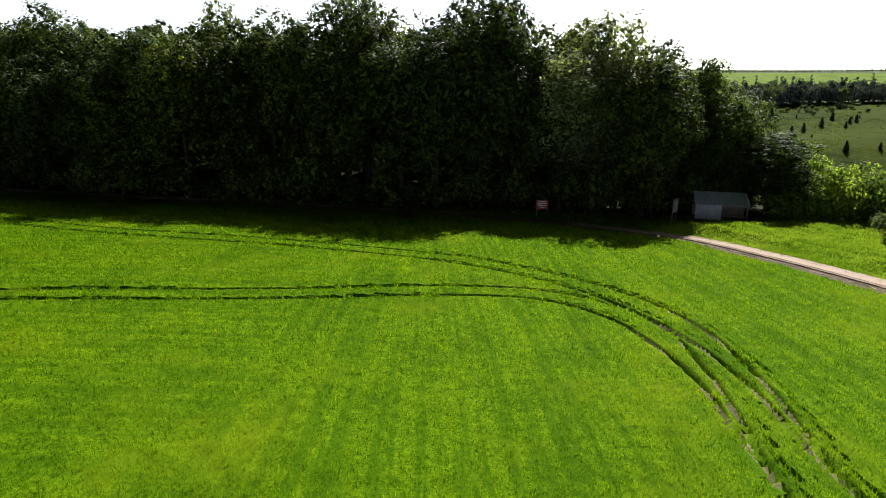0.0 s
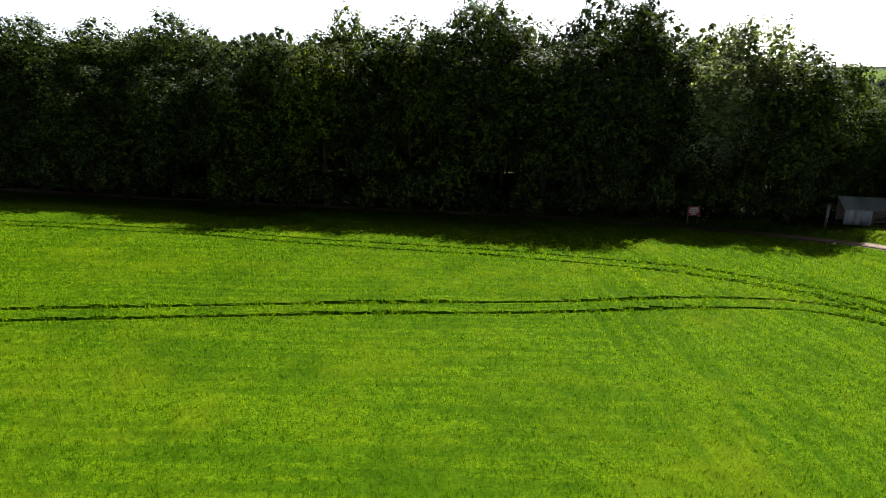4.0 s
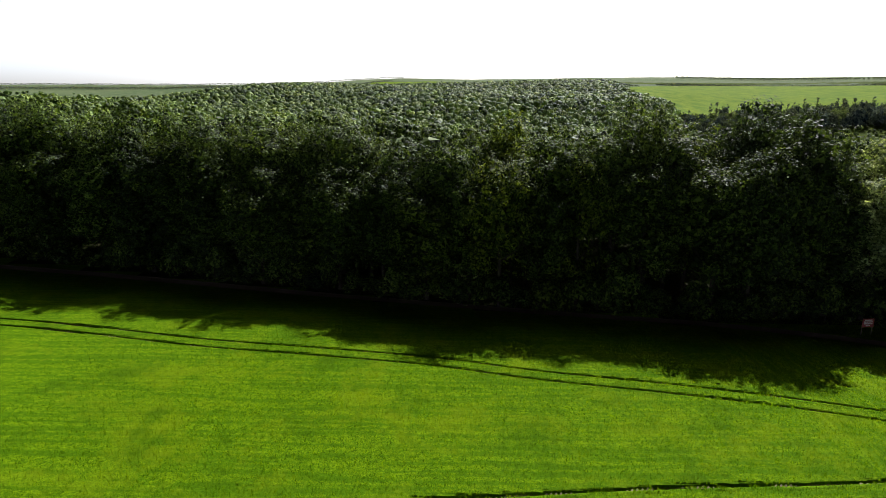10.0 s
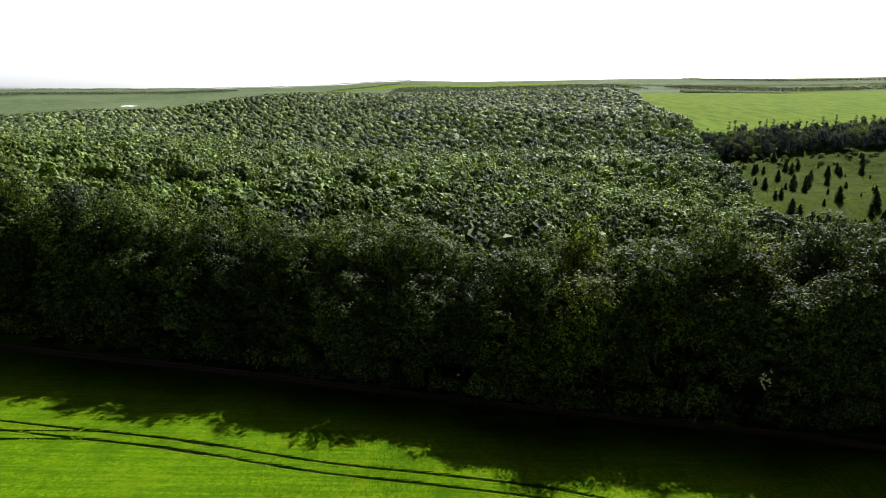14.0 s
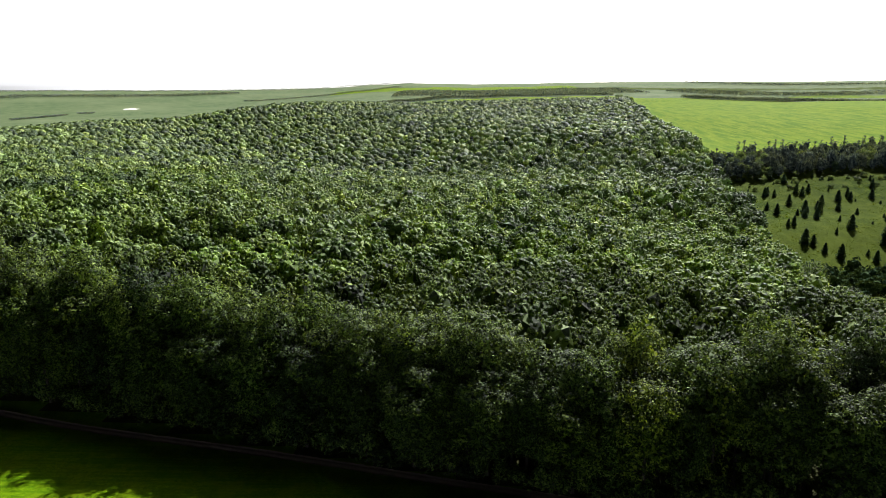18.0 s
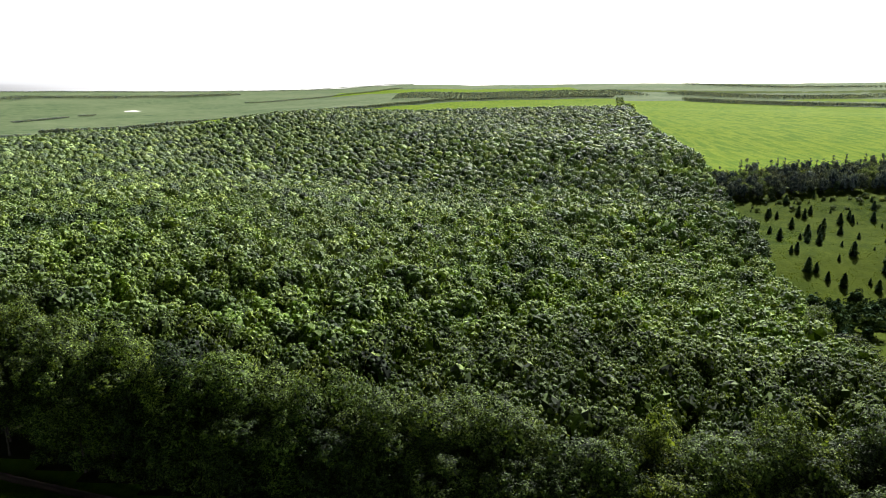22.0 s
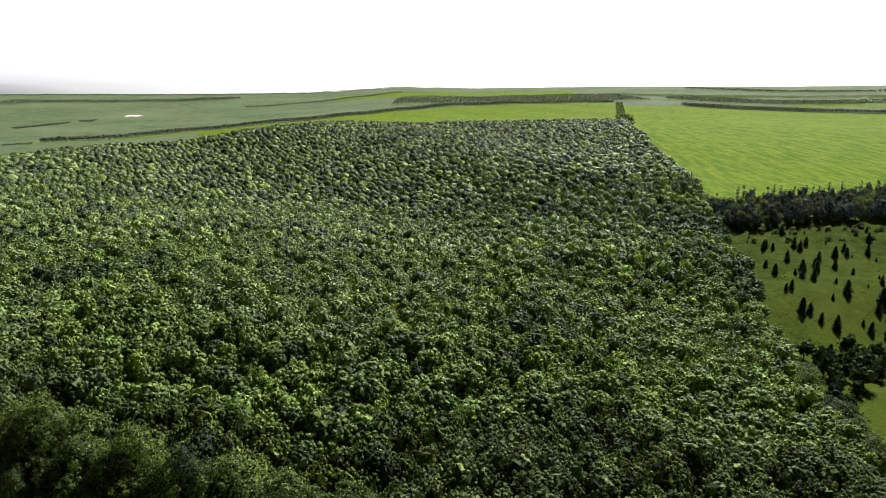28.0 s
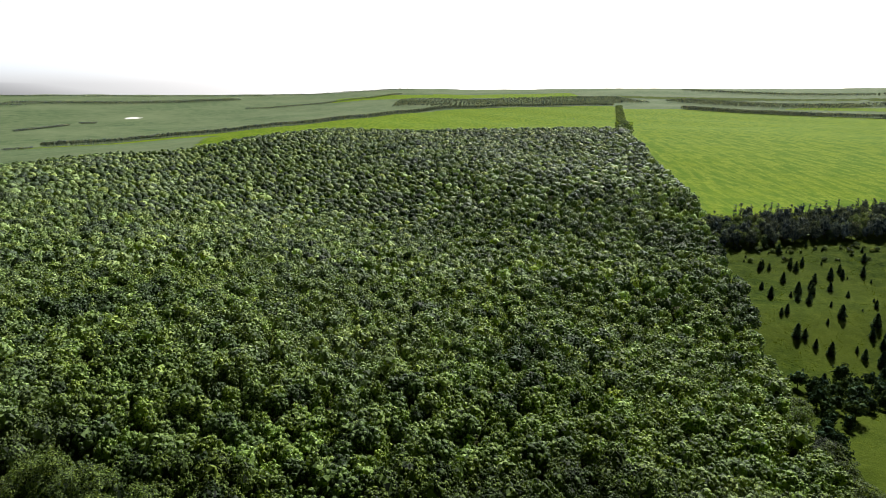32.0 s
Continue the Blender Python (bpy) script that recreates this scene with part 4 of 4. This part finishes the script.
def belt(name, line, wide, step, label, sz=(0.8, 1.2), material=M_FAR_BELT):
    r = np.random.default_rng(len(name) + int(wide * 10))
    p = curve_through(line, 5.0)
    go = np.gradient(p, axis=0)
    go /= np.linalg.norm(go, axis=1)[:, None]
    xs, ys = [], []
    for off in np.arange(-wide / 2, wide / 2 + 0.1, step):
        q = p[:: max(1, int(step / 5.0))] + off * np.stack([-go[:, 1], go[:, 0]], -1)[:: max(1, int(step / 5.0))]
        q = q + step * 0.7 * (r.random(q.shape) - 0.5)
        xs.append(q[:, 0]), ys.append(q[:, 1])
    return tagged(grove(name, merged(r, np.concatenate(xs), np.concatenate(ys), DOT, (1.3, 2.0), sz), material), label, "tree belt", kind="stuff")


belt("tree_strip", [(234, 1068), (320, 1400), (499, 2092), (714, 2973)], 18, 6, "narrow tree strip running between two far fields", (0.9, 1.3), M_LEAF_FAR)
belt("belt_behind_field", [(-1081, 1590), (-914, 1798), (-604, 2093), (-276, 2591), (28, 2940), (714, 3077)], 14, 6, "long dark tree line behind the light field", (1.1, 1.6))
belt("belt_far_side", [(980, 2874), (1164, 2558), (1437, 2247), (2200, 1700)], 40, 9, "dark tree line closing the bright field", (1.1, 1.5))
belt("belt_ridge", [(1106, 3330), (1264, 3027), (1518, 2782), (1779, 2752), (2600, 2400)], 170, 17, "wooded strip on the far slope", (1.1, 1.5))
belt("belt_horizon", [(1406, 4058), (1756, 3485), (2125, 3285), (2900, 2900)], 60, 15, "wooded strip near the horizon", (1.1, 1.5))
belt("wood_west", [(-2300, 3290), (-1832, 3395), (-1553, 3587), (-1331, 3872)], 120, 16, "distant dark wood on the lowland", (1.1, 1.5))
belt("wood_middle", [(-310, 3200), (140, 3180), (527, 3330), (900, 3400)], 420, 20, "distant wood beyond the fields, haze painted into its leaves", (1.1, 1.5))
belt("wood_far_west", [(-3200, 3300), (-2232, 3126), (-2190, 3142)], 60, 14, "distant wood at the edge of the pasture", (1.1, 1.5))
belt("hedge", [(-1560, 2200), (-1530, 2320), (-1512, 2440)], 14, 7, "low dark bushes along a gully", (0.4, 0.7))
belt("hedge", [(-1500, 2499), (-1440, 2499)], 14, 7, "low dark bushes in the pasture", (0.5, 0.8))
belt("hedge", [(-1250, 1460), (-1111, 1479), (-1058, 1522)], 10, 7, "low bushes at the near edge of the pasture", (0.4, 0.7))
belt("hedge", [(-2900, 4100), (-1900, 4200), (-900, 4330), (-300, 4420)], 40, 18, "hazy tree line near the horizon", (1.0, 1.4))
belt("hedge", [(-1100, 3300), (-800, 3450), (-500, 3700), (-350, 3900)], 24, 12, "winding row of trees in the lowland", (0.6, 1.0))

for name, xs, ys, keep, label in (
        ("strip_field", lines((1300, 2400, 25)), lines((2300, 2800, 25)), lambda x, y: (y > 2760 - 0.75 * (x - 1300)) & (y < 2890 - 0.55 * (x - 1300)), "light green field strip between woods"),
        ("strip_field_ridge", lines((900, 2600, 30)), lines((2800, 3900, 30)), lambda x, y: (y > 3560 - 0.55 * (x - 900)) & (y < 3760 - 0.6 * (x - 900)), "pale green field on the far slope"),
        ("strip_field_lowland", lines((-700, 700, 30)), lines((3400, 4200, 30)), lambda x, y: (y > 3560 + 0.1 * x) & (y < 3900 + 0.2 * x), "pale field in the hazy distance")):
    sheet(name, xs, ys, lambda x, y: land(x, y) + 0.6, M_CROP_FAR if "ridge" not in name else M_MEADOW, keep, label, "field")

sheet("chalk_patch", lines((-1450, -1380, 5)), lines((2700, 2790, 5)), lambda x, y: land(x, y) + 0.9, M_CHALK, lambda x, y: ((x + 1416) / 30) ** 2 + ((y - 2746) / 40) ** 2 < 1 + 0.4 * np.sin(x / 6), "small bare chalk patch in the pasture", "chalk")

# ---- the shelter by the road ----
def part(name, bm, material, parent, label=""):
    me = bpy.data.meshes.new(name)
    bm.to_mesh(me)
    bm.free()
    me.materials.append(material)
    ob = new(name, me)
    ob.parent = parent
    return tagged(ob, label) if label else ob


def slab(size, at, turn=(0, 0, 0), edge=0.008):
    """A board with eased edges."""
    bm = bmesh.new()
    bmesh.ops.create_cube(bm, size=1, matrix=pose(*at, *turn) @ Matrix.Diagonal((*size, 1)))
    bmesh.ops.bevel(bm, geom=bm.edges[:], offset=min(edge, min(size) * 0.3), segments=1, affect="EDGES")
    return bm


def wavy(width, length, waves, depth, at, turn, thick=0.006, across=True, seed=1):
    """A corrugated sheet or hanging cloth."""
    r = np.random.default_rng(seed)
    bm = bmesh.new()
    nx, ny = waves * 6 + 1, 6
    grid = []
    for j in range(ny):
        row = []
        for i in range(nx):
            x, y = width * (i / (nx - 1) - 0.5), length * (j / (ny - 1) - 0.5)
            z = depth * math.sin(2 * math.pi * waves * i / (nx - 1)) + (0 if across else 0.03 * r.random())
            row.append(bm.verts.new((x, y, z)))
        grid.append(row)
    for j in range(ny - 1):
        for i in range(nx - 1):
            bm.faces.new((grid[j][i], grid[j][i + 1], grid[j + 1][i + 1], grid[j + 1][i]))
    bmesh.ops.solidify(bm, geom=bm.faces[:], thickness=thick)
    bmesh.ops.transform(bm, matrix=pose(*at, *turn), verts=bm.verts[:])
    return bm


def plain(name, colour, grain, rough=0.6, metal=0.0, scale=5.0, stretch=None):
    m = Mat(name, gloss=0.3, rough=rough)
    m.p.inputs["Metallic"].default_value = metal
    h = m.noise(scale, 5, 0.6, stretch)
    m.bump(h, 0.3, 0.01)
    return m.done(m.ramp(h, (0.3, tuple(c * (1 - grain) for c in colour)), (0.7, tuple(min(1, c * (1 + grain)) for c in colour))))


M_SLATE = plain("weathered_roofing", (0.74, 0.77, 0.84), 0.3, 0.7)
M_TARP = plain("pale_tarp", (0.70, 0.73, 0.78), 0.12, 0.5, scale=2.0)
M_WOOD = plain("weathered_wood", (0.20, 0.16, 0.12), 0.35, 0.85, stretch=(1, 1, 0.15))
M_RED = plain("faded_red_board", (0.27, 0.045, 0.04), 0.25, 0.6)
M_WHITE = plain("dull_white_paint", (0.62, 0.62, 0.58), 0.15, 0.6)
M_GREY = plain("silvered_wood", (0.34, 0.34, 0.33), 0.3, 0.8, stretch=(0.15, 1, 1))

hut = tagged(new("shelter"), "small open wooden shelter with grey corrugated roof and pale tarp", "shelter")
HX, HY = 30.6, 64.6
hut.matrix_world = pose(HX, HY, float(land(HX, HY)) + 0.1, 0, 0, -17)
WIDE, DEEP, EAVE, RIDGE = 5.3, 2.8, 1.6, 2.4
for x in (-2.45, 0.15, 2.45):
    for y, z in ((-1.2, EAVE), (1.35, RIDGE - 0.1)):
        part("post", slab((0.11, 0.11, z + 0.2), (x, y, z / 2 - 0.1)), M_WOOD, hut)
rise = math.degrees(math.atan2(RIDGE - EAVE, DEEP))
for i in range(6):
    part("roof_sheet", wavy(WIDE / 6 + 0.04, math.hypot(DEEP, RIDGE - EAVE) + 0.35, 4, 0.045, (WIDE * ((i + 0.5) / 6 - 0.5), 0.05, (EAVE + RIDGE) / 2 + 0.12 + 0.006 * (i % 2)), (rise, 0, 0)), M_SLATE, hut)
for y, z in ((-1.2, EAVE), (1.35, RIDGE - 0.1)):
    part("beam", slab((WIDE, 0.09, 0.12), (0, y, z + 0.0)), M_WOOD, hut)
for i in range(10):
    part("board", slab((WIDE - 0.1, 0.03, 0.2), (0, 1.42, 0.15 + 0.235 * i)), M_WOOD, hut)
part("tarp", wavy(2.55, 1.7, 4, 0.05, (-1.3, -1.3, 0.86), (90, 0, 0), 0.004, False, 5), M_TARP, hut, "pale grey hanging tarp")
part("bench", slab((2.2, 0.3, 0.05), (1.3, -0.3, 0.45)), M_WOOD, hut)
part("rail", slab((2.3, 0.05, 0.14), (1.3, -1.2, 0.5)), M_WOOD, hut)
part("rail", slab((2.3, 0.05, 0.12), (1.3, -1.2, 0.15)), M_WOOD, hut)

notice = tagged(new("notice_board"), "grey slatted notice board on two posts under the trees", "notice board")
notice.matrix_world = pose(25.0, 62.6, float(land(25.0, 62.6)), 0, 0, 48)
for x in (-0.5, 0.5):
    part("post", slab((0.09, 0.09, 2.3), (x, 0, 1.1)), M_WOOD, notice)
for i in range(7):
    part("slat", slab((1.15, 0.035, 0.15), (0, -0.06 - 0.02 * (i % 2), 1.05 + 0.18 * i)), M_GREY, notice)
part("cap", slab((1.35, 0.3, 0.04), (0, -0.05, 2.3), (12, 0, 0)), M_WOOD, notice)

sign = tagged(new("warning_sign"), "faded red sign with pale unreadable lines on two posts", "sign")
sign.matrix_world = pose(11.5, 62.9, float(land(11.5, 62.9)), 0, 0, 3)
for x in (-0.55, 0.55):
    part("post", slab((0.07, 0.07, 1.9), (x, 0.05, 0.9)), M_WOOD, sign)
part("panel", slab((1.25, 0.04, 0.95), (0, 0, 1.35)), M_RED, sign)
for i, w in enumerate((0.8, 1.0, 0.95, 0.5)):
    part("text_bar", slab((w, 0.012, 0.1), (0, -0.028, 1.66 - 0.2 * i)), M_WHITE, sign)

# ---- blades of the crop and tall grass ----
def blades(name, x, y, base, tall, wide, material, label, category, r, each=3):
    """Upright tufts, three bent blades each."""
    n = len(x)
    vs = []
    z = land(x, y) + base
    for k in range(each):
        a = r.random(n) * 6.283
        lean = (0.15 + 0.5 * r.random(n)) * tall
        w = wide * (0.6 + 0.8 * r.random(n))
        h = tall * (0.7 + 0.6 * r.random(n))
        foot = np.stack([x, y, z], -1)
        out = np.stack([np.cos(a), np.sin(a), 0 * a], -1)
        cross = np.stack([-np.sin(a), np.cos(a), 0 * a], -1)
        tip = foot + out * lean[:, None] + np.stack([0 * h, 0 * h, h], -1)
        vs.append(np.stack([foot - cross * w[:, None], foot + cross * w[:, None], tip], 1))
    v = np.concatenate(vs).reshape(-1, 3)
    return tagged(mesh_object(name, v, np.arange(len(v)).reshape(-1, 3), material), label, category, kind="stuff")


gr = np.random.default_rng(77)
n = 560000
tx, ty = -70 + 99 * gr.random(n), 13.0 + 52 * gr.random(n) ** 1.5
sx, sd = stand_at(tx, ty)
keep = (crop_edge(tx, ty) > 0) & (sd > 0.22) & (gr.random(n) < np.clip((68 - ty) / 26, 0, 1)) & (gr.random(n) < np.clip((tx + 70) / 20, 0, 1))
tx, ty, sx = tx[keep], ty[keep], sx[keep]
blades("cereal_blades", tx, ty, sx - 0.06, 0.17, 0.012 + 0.0009 * (ty - 13), M_BLADE, "bright green cereal blades in the near field", "crop", gr, 1)
n = 70000
tx, ty = -40 + 100 * gr.random(n), 26 + 46 * gr.random(n)
d_road = np.min(np.hypot(tx[:, None] - ROAD[::6, 0], ty[:, None] - ROAD[::6, 1]), axis=1)
keep = (crop_edge(tx, ty) < 0.2) & (d_road > 1.25) & (ty < forest_front(tx) + 2)
tx, ty = tx[keep], ty[keep]
lift = np.where((tx > road_right(ty) + 1.5) & (ty < 57 + 0.12 * (tx - 22)), bank(tx, ty), 0.0)
blades("tall_grass", tx, ty, lift - 0.03, 0.22, 0.05, M_GRASS, "uneven tall grass along the road and path", "grass", gr, 2)

n = 150000
tx, ty = 24 + 32 * gr.random(n), 24 + 36 * gr.random(n)
keep = (tx > road_right(ty) + 1.55) & (ty < 57 + 0.12 * (tx - 22))
tx, ty = tx[keep], ty[keep]
blades("bank_grass", tx, ty, bank(tx, ty) - 0.02, 0.18, 0.05, M_GRASS, "short bright grass covering the bank", "grass", gr, 1)

n = 60000
tx, ty = 95 + 235 * gr.random(n), 215 + 230 * gr.random(n)
clumps = np.sin(tx / 7.3 + 2 * np.sin(ty / 11)) * np.sin(ty / 6.1 + 1.5 * np.sin(tx / 13))
keep = (tx > forest_right(ty) + 1) & (ty < 440) & (gr.random(n) < 0.35 + 0.5 * clumps)
tx, ty = tx[keep], ty[keep]
blades("meadow_tussocks", tx, ty, 0.1, 0.5, 0.32, M_MEADOW, "uneven tussocks of meadow grass", "grass", gr, 1)
